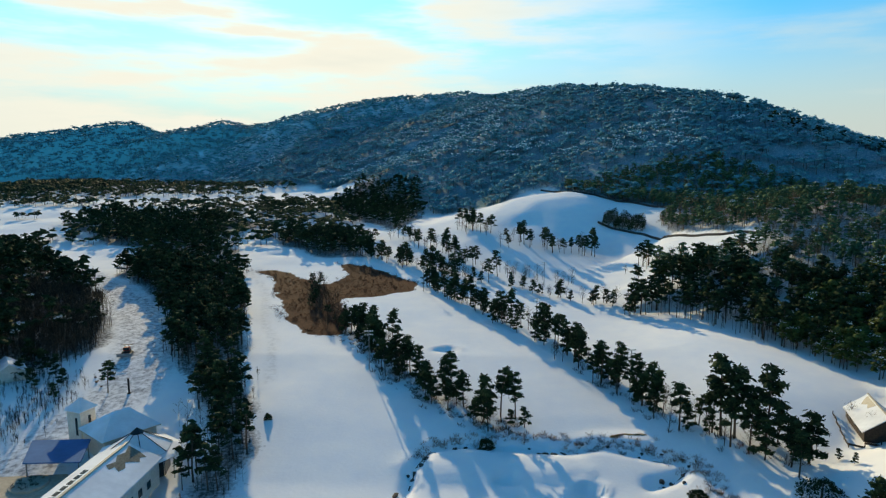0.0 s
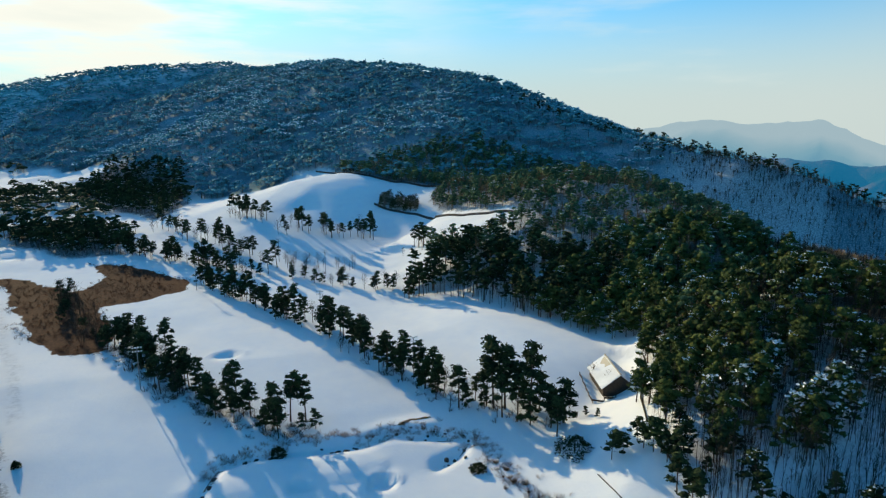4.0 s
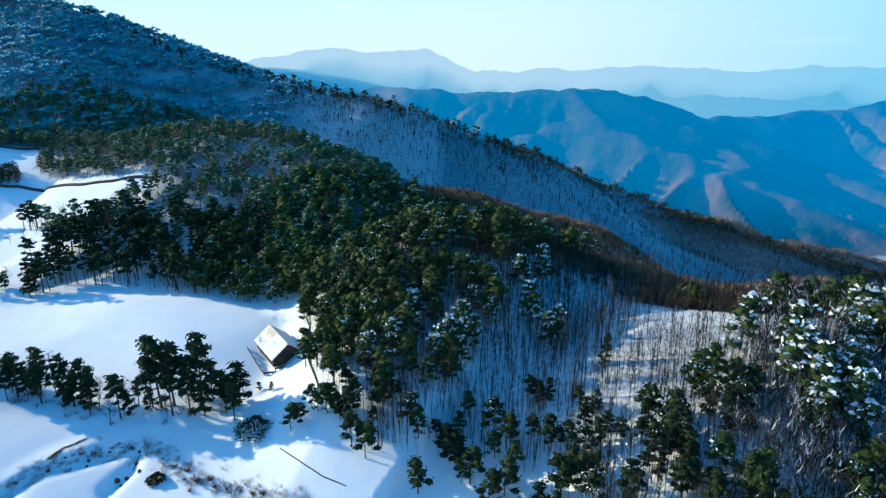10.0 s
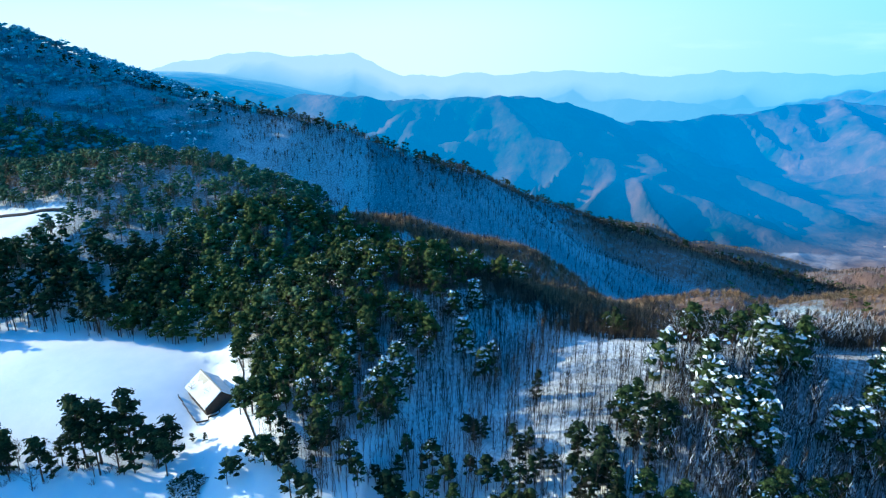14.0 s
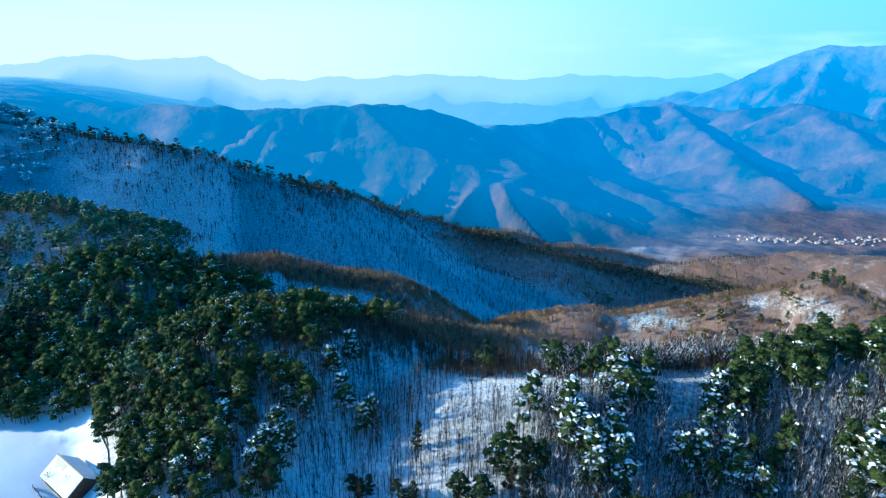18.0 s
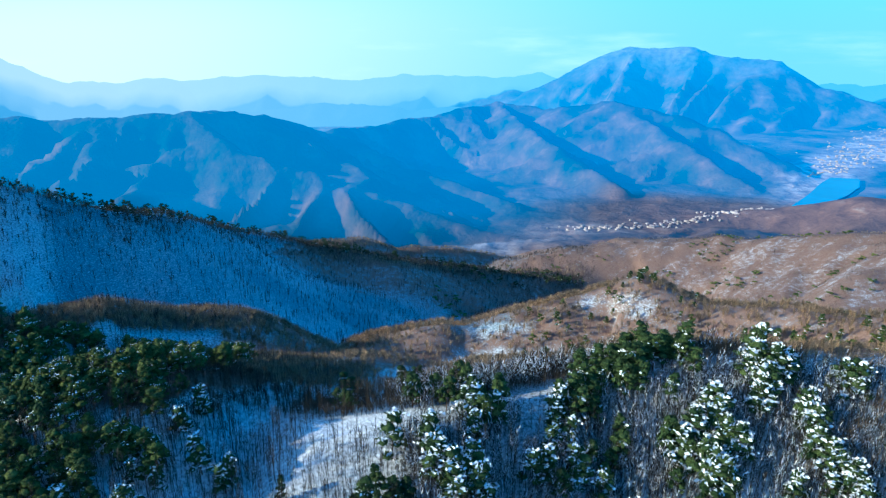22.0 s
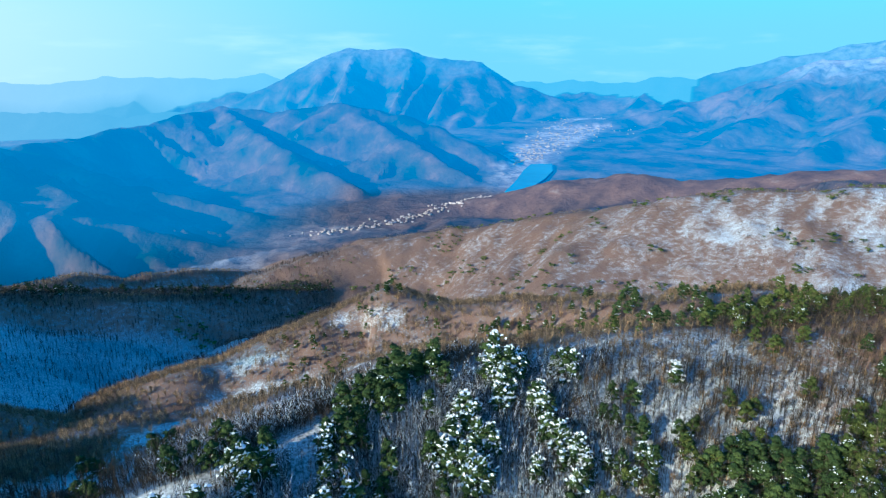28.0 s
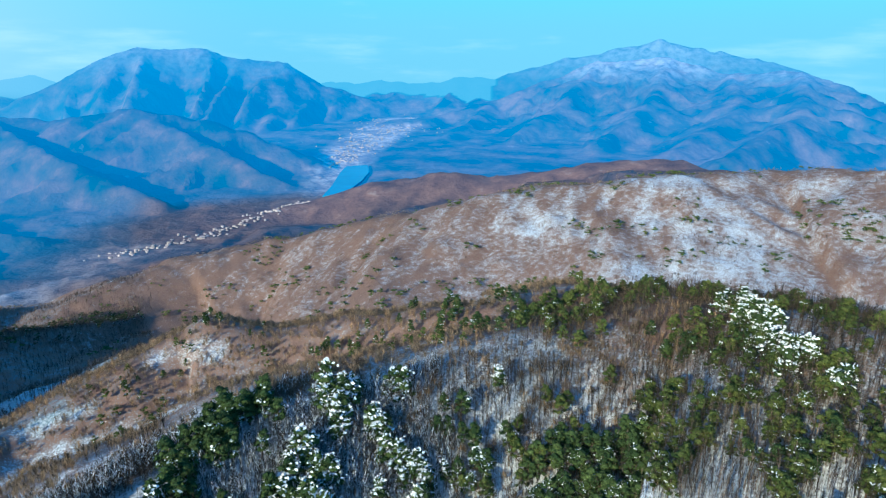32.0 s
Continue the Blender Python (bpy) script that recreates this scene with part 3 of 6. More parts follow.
def cover(x, y, h):
    """How much of woods floor, dry scrub and reeds lies at a place, and how much painted haze."""
    r, az = np.hypot(x, y), np.degrees(np.arctan2(x, y))
    dn, _, vn = near_line(NEAR, x, y)
    dk, _, _ = near_line(KNOLL, x, y)
    db, _, _ = near_line(BROWN, x, y)
    ds, _, _ = near_line(SPUR, x, y)
    main = np.minimum(near_line(MAIN_WEST, x, y)[0], near_line(MAIN_EAST, x, y)[0])
    east = np.clip((az - 33) / 7, 0, 1)
    woods = np.maximum.reduce([np.clip(1.3 - dn / 70, 0, 1) * np.clip((h + 5) / 5, 0, 1), np.clip(1.3 - dk / 95, 0, 1) * np.clip((h - 10) / 7, 0, 1)]) * 0.55
    wooded = beyond_foot(x, y) * np.clip((h - 9) / 8, 0, 1) * (main < 430) * np.clip((53 + 6 * fbm(x, y, 40, 3, 75) - az) / 14, 0, 1)
    woods = np.maximum(woods, wooded * (0.72 + 0.14 * fbm(x, y, 70, 3, 62)))
    clearing = np.exp(-(((x - 146) / 16) ** 2 + ((y - 40) / 26) ** 2))
    # extra dark litter on the near flank stands in for shade on its snow
    woods = np.where((dn < 95) & (az > 44) & (r < 200), woods * (0.80 + 0.22 * np.clip((az - 79) / 5, 0, 1) + 0.2 * fbm(x, y, 14, 3, 82)), woods)
    woods = np.where((r < 215) & (az > 79) & (az < 168) & (x > 25), np.maximum(woods, 0.47 + 0.12 * fbm(x, y, 14, 3, 82)), woods)
    woods = np.where(inside(PLATEAU, x, y), 0.1, woods)
    woods = np.maximum(woods + 0.02 * clearing, (0.55 + 0.08 * np.clip((az - 66) / 10, 0, 1)) * east * np.clip((r - 205) / 40, 0, 1) * ~inside(PLATEAU, x, y))
    snowy = np.clip(1.6 * np.exp(-((az - 146) / 15) ** 2 - ((r - 730) / 170) ** 2), 0, 1)
    scrub = 0.50 * np.clip((az - 122) / 20, 0, 1) * np.clip(1.4 - dn / 70, 0, 1)
    scrub = np.maximum(scrub / 0.62, np.clip(1.25 - db / 105, 0, 1) * (az > 60))
    scrub = np.maximum(scrub, np.clip(1.6 - ds / 420, 0, 1) * np.clip((az - 84) / 10, 0, 1) * (1.07 - 0.24 * snowy + (0.14 + 0.12 * snowy) * fbm(x + 0.5 * y, y, 90, 3, 73) + 0.30 * fbm(0.83 * x + 0.56 * y, 0.3 * (0.83 * y - 0.56 * x), 11, 4, 83)))
    scrub = np.maximum(scrub, 0.86 * np.clip((x - 176) / 8, 0, 1) * (r < 310) * np.clip((az - 74) / 8, 0, 1))
    hummock = np.clip((fbm(x, y, 120, 3, 72) - 0.18) / 0.2, 0, 1) * np.clip((az - 62) / 10, 0, 1) * np.clip((r - 300) / 60, 0, 1) * (h < -20)
    scrub = np.maximum(scrub, hummock)
    sk = near_line(KNOLL, x, y)[1]
    crests = np.maximum.reduce([np.clip(1.5 - near_line(line, x, y)[0] / 20, 0, 1) for line in LOW])
    crests = np.maximum(np.maximum(np.clip(1.5 - dk / 13, 0, 1) * (sk > 232), crests), np.clip(1.5 - near_line(NEAR_EAST, x, y)[0] / 13, 0, 1))
    scrub = np.maximum.reduce([scrub, 1.3 * crests, 0.95 * np.clip((r - 520) / 100, 0, 1) * np.clip((az - 60) / 10, 0, 1) * np.clip((1130 - r) / 60, 0, 1) * (h < -60)])
    scrub = np.maximum(scrub, 1.6 * np.clip(1.2 - near_line(EAST_HILL, x, y)[0] / 340, 0, 1))
    patches = np.clip((fbm(x, y, 30, 3, 34) - 0.2) / 0.2, 0, 1) * (db < 90) * (r < 360)
    scrub = scrub * 0.62 * (1 - 0.15 * patches)
    strips = np.minimum.reduce([near_line(line, x, y)[0] for line in BARE_STRIPS]) + 4 * fbm(x, y, 12, 3, 91)
    scrub = scrub * (1 - (0.26 + 0.22 * fbm(x, y, 7, 2, 92)) * np.clip((8 - strips) / 6, 0, 1))
    woods = woods * (1 - 0.25 * np.clip((8 - strips) / 6, 0, 1))
    open_hill = np.clip((420 - ds) / 80, 0, 1) * np.clip((az - 84) / 16, 0, 1) * np.clip((r - 330) / 60, 0, 1)
    woods = woods * (1 - 0.28 * open_hill)
    # more dark litter here, in place of the shade on the long ridge's slope
    slope_side = np.clip((az - 47) / 6, 0, 1) * np.clip((r - 250) / 60, 0, 1) * np.clip((100 - az) / 8, 0, 1) * (near_line(MAIN_EAST, x, y)[0] < 330)
    woods = np.maximum(woods, slope_side * (0.66 + 0.15 * fbm(x, 0.5 * y, 46, 3, 84)))
    crest = np.clip(1.2 - near_line(MAIN_EAST, x, y)[0] / (45 + 25 * fbm(x, y, 50, 3, 77)), 0, 1) * (az > 40)
    woods = np.maximum(woods, 0.60 * crest)
    edge = np.interp(y, [80, 98, 123, 156, 175, 200, 250, 300, 340, 380], [84, 87, 99, 125, 133, 126, 116, 104, 70, 40])
    woods = np.where((x < edge) & (y > 80) & (y < 380), 0.05, woods)
    jx, jy = x + 7 * fbm(x, y, 16, 3, 63), y + 7 * fbm(x, y, 16, 3, 64)
    for poly in COURSE_WOODS:
        soft = sum(inside(poly, jx + a, jy + b) for a, b in SPREAD) / len(SPREAD)
        woods = woods * (1 - soft) + 0.66 * soft
    mx, my = x + 4 * fbm(x, y, 12, 3, 65), y + 4 * fbm(x, y, 12, 3, 66)
    reeds = 0.9 * sum(inside(MARSH, mx + a, my + b) for a, b in SPREAD) / len(SPREAD)
    town = line_mask(TOWN, x, y, 75 + 0.05 * np.clip(r - 1900, 0, 2000), 70) * 0.8 * np.clip((-196 - h) / 8, 0, 1)
    # strength of the painted haze, set by distance and ridge by ridge
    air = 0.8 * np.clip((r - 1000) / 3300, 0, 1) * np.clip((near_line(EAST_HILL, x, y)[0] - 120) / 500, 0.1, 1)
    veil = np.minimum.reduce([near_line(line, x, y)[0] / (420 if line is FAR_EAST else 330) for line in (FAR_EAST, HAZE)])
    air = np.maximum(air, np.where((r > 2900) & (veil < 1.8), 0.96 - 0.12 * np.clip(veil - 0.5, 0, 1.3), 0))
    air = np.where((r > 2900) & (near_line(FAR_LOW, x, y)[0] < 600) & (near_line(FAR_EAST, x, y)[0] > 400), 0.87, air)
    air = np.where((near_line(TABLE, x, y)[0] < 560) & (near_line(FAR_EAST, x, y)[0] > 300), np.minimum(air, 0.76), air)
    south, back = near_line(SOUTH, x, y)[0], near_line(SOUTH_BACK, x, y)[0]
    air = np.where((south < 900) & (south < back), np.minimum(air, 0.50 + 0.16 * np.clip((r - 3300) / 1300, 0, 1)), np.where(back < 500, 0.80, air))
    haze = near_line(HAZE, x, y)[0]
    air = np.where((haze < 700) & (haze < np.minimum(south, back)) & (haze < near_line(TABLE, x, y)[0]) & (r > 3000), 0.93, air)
    # painted haze turns whiter towards the sun
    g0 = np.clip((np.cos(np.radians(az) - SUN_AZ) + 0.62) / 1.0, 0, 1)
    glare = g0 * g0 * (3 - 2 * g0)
    frost_haze = 0.8 * np.clip((h + 10) / 230, 0, 1) * np.clip((r - 2900) / 600, 0, 1)
    frost_haze = np.where(near_line(TABLE, x, y)[0] < 700, 0.45 * frost_haze, frost_haze)
    # nearer ground: no frost, this marks where the floor is tinted with haze
    frost_haze = np.where(r < 1160, np.maximum(wooded, 0.7 * slope_side), frost_haze)
    road = np.maximum(line_mask(ROAD, x, y, 9, 5), 0.3 * line_mask(TRACK, x, y, 1.6, 1.4))
    return woods, scrub, reeds, town, air, frost_haze, road, glare


def sheet(name, radii, angles, mats):
    rr, aa = np.meshgrid(radii, np.radians(angles), indexing="ij")
    x, y = rr * np.sin(aa), rr * np.cos(aa)
    h = height(x, y)
    verts = np.stack([x, y, h], -1).reshape(-1, 3)
    nr, na = x.shape
    i, j = np.meshgrid(np.arange(nr - 1), np.arange(na), indexing="ij")
    k = (j + 1) % na
    quads = np.stack([i * na + j, i * na + k, (i + 1) * na + k, (i + 1) * na + j], -1).reshape(-1, 4)
    me = mesh_from(name, verts, quads, mats, smooth=True)
    for key, values in zip(("woods", "scrub", "reeds", "valley", "air", "frost_haze", "road", "glare"), cover(x.ravel(), y.ravel(), h.ravel())):
        a = me.attributes.new(key, "FLOAT", "POINT")
        a.data.foreach_set("value", values.astype(np.float32))
    return new(name, me)


ANGLES = np.concatenate([np.arange(-46, 172, 0.40), np.arange(172, 314, 3.0)])
NEAR_RADII = np.concatenate([np.arange(0.5, 90, 9), np.arange(90, 300, 1.9), 300 * 1.0108 ** np.arange(0, 115)])
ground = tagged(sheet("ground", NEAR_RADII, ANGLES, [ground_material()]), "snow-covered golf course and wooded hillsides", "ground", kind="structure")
FAR_RADII = np.concatenate([[NEAR_RADII[-1] - 2], NEAR_RADII[-1] * 1.0125 ** np.arange(0, 85)])
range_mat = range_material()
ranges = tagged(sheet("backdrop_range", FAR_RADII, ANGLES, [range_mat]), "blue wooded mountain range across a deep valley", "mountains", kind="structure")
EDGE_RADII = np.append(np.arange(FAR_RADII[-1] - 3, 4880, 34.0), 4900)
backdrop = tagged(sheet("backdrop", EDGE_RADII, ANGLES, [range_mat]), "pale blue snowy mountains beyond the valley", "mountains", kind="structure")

# ---------------------------------------------------------------- trees
rng = np.random.default_rng(7)


def tube(path, radii, sides=4):
    """A tapered stem along a path."""
    path, verts, tris = np.array(path, float), [], []
    for k, (p, r) in enumerate(zip(path, radii)):
        for j in range(sides):
            a = 2 * math.pi * j / sides
            verts.append((p[0] + r * math.cos(a), p[1] + r * math.sin(a), p[2]))
    for k in range(len(path) - 1):
        for j in range(sides):
            a, b = k * sides + j, k * sides + (j + 1) % sides
            tris += [(a, b, b + sides), (a, b + sides, a + sides)]
    return np.array(verts), np.array(tris)


def limb(a, b, r0, r1):
    """A thin three-sided branch in any direction."""
    a, b = np.array(a, float), np.array(b, float)
    w = (b - a) / np.linalg.norm(b - a)
    u = np.cross(w, (0, 0, 1) if abs(w[2]) < 0.9 else (1, 0, 0))
    u /= np.linalg.norm(u)
    v = np.cross(w, u)
    ring = [math.cos(t) * u + math.sin(t) * v for t in (0, 2.1, 4.2)]
    verts = np.array([a + r0 * q for q in ring] + [b + r1 * q for q in ring])
    tris = np.array([(j, (j + 1) % 3, 3 + (j + 1) % 3) for j in range(3)] + [(j, 3 + (j + 1) % 3, 3 + j) for j in range(3)])
    return verts, tris


def leaves(centres, size, g, lift=0.0, flat=0.5, slim=0.3):
    """One small blade of two triangles, bent in the middle, at each centre."""
    n = len(centres)
    u = g.normal(size=(n, 3)) * (1, 1, flat)
    u /= np.linalg.norm(u, axis=1)[:, None]
    w = g.normal(size=(n, 3)) * (1, 1, flat)
    v = np.cross(u, w)
    v /= np.linalg.norm(v, axis=1)[:, None]
    s = size * g.uniform(0.6, 1.25, (n, 1))
    mid = centres + (0, 0, lift)
    p = np.stack([mid - u * s, mid + v * s * slim + (0, 0, 0.12 * size), mid + u * s, mid - v * s * slim + (0, 0, 0.12 * size)], 1)
    tris = (np.arange(n)[:, None, None] * 4 + np.array([[0, 1, 2], [0, 2, 3]])).reshape(-1, 3)
    return p.reshape(-1, 3), tris


def tufts(centres, size, g, flat=0.5, slim=0.3):
    """One pointed tuft of needles, a single slender triangle, at each centre."""
    n = len(centres)
    u = g.normal(size=(n, 3)) * (1, 1, flat)
    u /= np.linalg.norm(u, axis=1)[:, None]
    v = np.cross(u, g.normal(size=(n, 3)))
    v /= np.linalg.norm(v, axis=1)[:, None]
    s = size * g.uniform(0.6, 1.25, (n, 1))
    p = np.stack([centres - u * s - v * s * slim, centres - u * s + v * s * slim, centres + u * s], 1)
    return p.reshape(-1, 3), np.arange(3 * n).reshape(-1, 3)


def join(bits):
    """Joins (verts, tris) pairs into one pair."""
    verts, tris, base = [], [], 0
    for v, t in bits:
        verts.append(v)
        tris.append(t + base)
        base += len(v)
    return np.concatenate(verts), np.concatenate(tris)


def lump(mid, wide, tall, g, sides=5):
    """One uneven pad of a crown: a low dome of fifteen faces."""
    a = np.arange(sides) * 2 * math.pi / sides + g.uniform(0, 6)
    r0, r1 = wide * g.uniform(0.7, 1.15, sides), wide * g.uniform(0.45, 0.8, sides)
    low = np.stack([r0 * np.cos(a), r0 * np.sin(a), tall * g.uniform(-0.6, 0.0, sides)], 1)
    high = np.stack([r1 * np.cos(a + 0.5), r1 * np.sin(a + 0.5), tall * g.uniform(0.45, 0.9, sides)], 1)
    tip = np.array([[wide * g.uniform(-0.2, 0.2), wide * g.uniform(-0.2, 0.2), tall * 1.05]])
    j = np.arange(sides)
    k = (j + 1) % sides
    tris = np.concatenate([np.stack([j, k, sides + j], 1), np.stack([k, sides + k, sides + j], 1), np.stack([sides + j, sides + k, 0 * j + 2 * sides], 1)])
    return np.concatenate([low, high, tip]) + mid, tris


FLAKES = 12


def pine(seed, tall=10.0, clumps=13, blades=14, size=0.55, spread=2.6, bare=0.45, sides=5, flake=1.0):
    """Trunk, crown and snow of an uneven red pine, as (verts, tris) pairs. The crown is pads of needles on bare limbs."""
    g = np.random.default_rng(seed)
    bend = g.normal(size=2) * 0.05 * tall
    path = [(bend[0] * t * t + 0.15 * math.sin(5 * t + seed), bend[1] * t * t, tall * t) for t in (0, 0.25, 0.5, 0.75, 0.97)]
    r = 0.015 * tall
    wood = [tube(path, [r * 1.25, r, r * 0.8, r * 0.5, r * 0.15], sides)]
    crown, snow = [], []
    for c in range(clumps):
        t = bare + (1 - bare) * ((c + g.uniform(0.1, 0.9)) / clumps)
        up = (t - bare) / (1 - bare)
        reach = spread * (0.95 - 0.75 * up ** 1.7) * g.uniform(0.35, 1.0)
        a = c * 2.4 + g.uniform(-0.5, 0.5)
        top = np.array([bend[0] * t * t, bend[1] * t * t, tall * t])
        mid = top + (reach * math.cos(a), reach * math.sin(a), g.uniform(-0.2, 0.5))
        if sides > 3:
            wood.append(limb(top - (0, 0, 0.6), mid, r * 0.35, r * 0.12))
        rad = spread * g.uniform(0.30, 0.50)
        crown.append(lump(mid, 0.85 * rad, 0.42 * rad, g, 5 if sides > 3 else 4))
        d = g.normal(size=(blades, 3))
        d /= np.linalg.norm(d, axis=1)[:, None]
        crown.append(leaves(mid + d * (1.05 * rad, 1.05 * rad, 0.5 * rad) * g.uniform(0.75, 1.1, (blades, 1)), size, g, flat=0.4, slim=0.42))
        q = g.normal(size=(FLAKES, 3)) * np.array([0.52, 0.52, 0.09]) * rad
        snow.append(leaves(mid + q + (0, 0, 0.46 * rad), 0.27 * rad * flake, g, flat=0.22, slim=0.62))
    return join(wood), join(crown), join(snow)


def bare_tree(seed, tall=9.0, branches=9, twigs=3, thick=0.012):
    """A leafless tree: a stem with branches and twigs."""
    g = np.random.default_rng(seed)
    lean = g.normal(size=2) * 0.04 * tall
    path = [(lean[0] * t, lean[1] * t, tall * t) for t in (0, 0.4, 0.75, 1.0)]
    bits = [tube(path, [thick * tall, thick * 0.75 * tall, thick * 0.4 * tall, 0.02], 3)]
    for b in range(branches):
        t = 0.32 + 0.62 * (b + g.uniform(0, 1)) / branches
        a = b * 2.4 + g.uniform(-0.6, 0.6)
        p = np.array([lean[0] * t, lean[1] * t, tall * t])
        reach = tall * 0.30 * (1.1 - 0.6 * t) * g.uniform(0.6, 1.1)
        q = p + (reach * math.cos(a), reach * math.sin(a), reach * g.uniform(0.8, 1.4))
        bits.append(limb(p, q, thick * 0.35 * tall, 0.02))
        for _ in range(twigs):
            f = g.uniform(0.3, 0.95)
            s = p + f * (q - p)
            e = s + g.normal(size=3) * (0.5, 0.5, 0.3) * reach * 0.55 + (0, 0, 0.35 * reach)
            bits.append((np.array([s + (0.05, 0, 0), s - (0, 0.05, 0), e]), np.array([(0, 1, 2)])))
    return join(bits)


def bush(seed, wide=1.6, tall=1.6, stems=26):
    """Leafless scrub: a fan of thin stems."""
    g = np.random.default_rng(seed)
    bits = []
    for _ in range(stems):
        a, reach = g.uniform(0, 6.28), wide * g.uniform(0.2, 1.0)
        p = np.array([0.3 * reach * math.cos(a), 0.3 * reach * math.sin(a), 0])
        q = np.array([reach * math.cos(a), reach * math.sin(a), tall * g.uniform(0.5, 1.0)])
        bits.append(limb(p, q, 0.024, 0.010))
    return join(bits)


def planted(name, templates, x, y, scales, mats, seed=0, sink=0.25):
    """Many trees in one mesh. templates: lists of (verts, tris, material number) bits."""
    g = np.random.default_rng(seed)
    z = ground_at(x, y) - sink
    which = g.integers(0, len(templates), len(x))
    turn = g.uniform(0, 2 * math.pi, len(x))
    verts, tris, index, base = [], [], [], 0
    for k, bits in enumerate(templates):
        sel = np.nonzero(which == k)[0]
        if not len(sel):
            continue
        c, s = np.cos(turn[sel]), np.sin(turn[sel])
        for v, t, m in bits:
            sc = scales[sel][:, None]
            px = (v[:, 0] * c[:, None] - v[:, 1] * s[:, None]) * sc + x[sel][:, None]
            py = (v[:, 0] * s[:, None] + v[:, 1] * c[:, None]) * sc + y[sel][:, None]
            pz = v[:, 2] * sc + z[sel][:, None]
            verts.append(np.stack([px, py, pz], -1).reshape(-1, 3))
            tris.append((t[None] + (base + np.arange(len(sel)) * len(v))[:, None, None]).reshape(-1, 3))
            index.append(np.full(len(sel) * len(t), m))
            base += len(sel) * len(v)
    return new(name, mesh_from(name, np.concatenate(verts), np.concatenate(tris), mats, np.concatenate(index), smooth=True))


def far_pine(seed, tall=9.5):
    wood, crown, snow = pine(seed, tall, 6, 5, 1.15, 3.0, 0.38, 3)
    return [(*wood, 0), (*crown, 1), (*snow_bits(snow, 0.12), 2)]


def snow_bits(snow, share, shrink=0.9):
    """The snow on a share of a tree's pads."""
    v, t = snow
    q = v.reshape(-1, 4, 3)
    q = q.mean(1, keepdims=True) + (q - q.mean(1, keepdims=True)) * shrink
    pads = len(q) // FLAKES
    keep = np.floor((np.arange(pads) + 0.5) * share) != np.floor((np.arange(pads) - 0.5) * share)
    return q.reshape(-1, 3), t[np.repeat(keep, 2 * FLAKES)]


def scatter(n, box, accept, seed):
    """Places at random in a box (x0, y0, x1, y1) where accept(x, y, chance) holds."""
    g = np.random.default_rng(seed)
    x, y = g.uniform(box[0], box[2], n), g.uniform(box[1], box[3], n)
    m = accept(x, y, g.uniform(size=n))
    return x[m], y[m]


def seen_side(x, y):
    az = np.degrees(np.arctan2(x, y))
    return (az > -44) & (az < 168)


def distant_pine(seed, tufts=1):
    """A pine of the farther woods: three uneven pads, some with snow on top."""
    g = np.random.default_rng(seed)
    bits, caps = [], []
    for k in range(3):
        a = 2.1 * k + g.uniform(-0.5, 0.5)
        mid = np.array([2.5 * math.cos(a), 2.5 * math.sin(a), 4.4 + 0.7 * k + g.uniform(-0.3, 0.3)])
        wide = g.uniform(2.1, 3.0)
        bits.append(lump(mid, wide, 1.1, g, 4))
        if tufts:
            q = g.normal(size=(tufts, 3)) * (0.5 * wide, 0.5 * wide, 0.1)
            caps.append(leaves(mid + q + (0, 0, 1.08), 0.36 * wide, g, flat=0.2, slim=0.6))
    bits.append(leaves(np.array([0, 0, 5.6]) + g.normal(size=(3, 3)) * (1.9, 1.9, 1.1), 1.3, g, slim=0.4))
    tree = [(*tube([(0, 0, 0), (0.2, 0, 6)], [0.2, 0.1], 3), 0), (*join(bits), 1)]
    return tree + [(*join(caps), 2)] if tufts else tree


near_set, knoll_set = [], []
for k in range(6):
    w, c, f = pine(160 + k, 11.5, 17, 10, 0.6, 3.9, 0.34, 4)
    near_set.append([(*w, 0), (*c, 1), (*snow_bits(f, (0.44, 0.06, 0.14, 0.0, 0.24, 0.0)[k], 0.8), 2)])
    w, c, f = pine(170 + k, 11.5, 10, 4, 0.95, 4.2, 0.36, 3)
    knoll_set.append([(*w, 0), (*c, 1), (*snow_bits(f, (0.34, 0.0, 0.10, 0.0, 0.16, 0.0)[k], 0.6), 2)])
distant_set = [distant_pine(150 + k, 0) for k in range(6)]
plain_set = [distant_pine(158 + k, 0) for k in range(6)]
frosted_set = [distant_pine(155 + k, 3) for k in range(6)]
far_set = [far_pine(100 + k) for k in range(6)]


def on_main(x, y, chance):
    d = np.minimum(near_line(MAIN_WEST, x, y)[0], near_line(MAIN_EAST, x, y)[0])
    h, r = ground_at(x, y), np.hypot(x, y)
    az = np.degrees(np.arctan2(x, y))
    return (d < 430) & (h > 9) & (beyond_foot(x + 14 * fbm(x, y, 40, 2, 31), y) > 0.5) & ~inside(PLATEAU, x, y) & (r > 390) & (az < 47 + 6 * fbm(x, y, 50, 3, 75) - 12 * (chance - 0.3)) & seen_side(x, y)


def snow_patch(x, y):
    return (fbm(x, y, 110, 3, 32) + 0.35 * fbm(x, y, 25, 2, 30) > 0.10) & (x > -420)


x, y = scatter(23000, (-1000, 380, 420, 1300), on_main, 11)
m = snow_patch(x, y)
tagged(planted("mountain_woods", distant_set, x[~m], y[~m], rng.uniform(0.75, 1.25, int((~m).sum())), [bark, needles_haze, tuft_snow], 1), "pine woods on the shaded mountain, tinted blue-green by painted haze", "woods", kind="stuff")
tagged(planted("snowy_mountain_woods", frosted_set, x[m], y[m], rng.uniform(0.75, 1.25, int(m.sum())), [bark, needles_haze, tuft_snow], 1), "pine woods with snow on their crowns on the mountain spurs", "woods", kind="stuff")


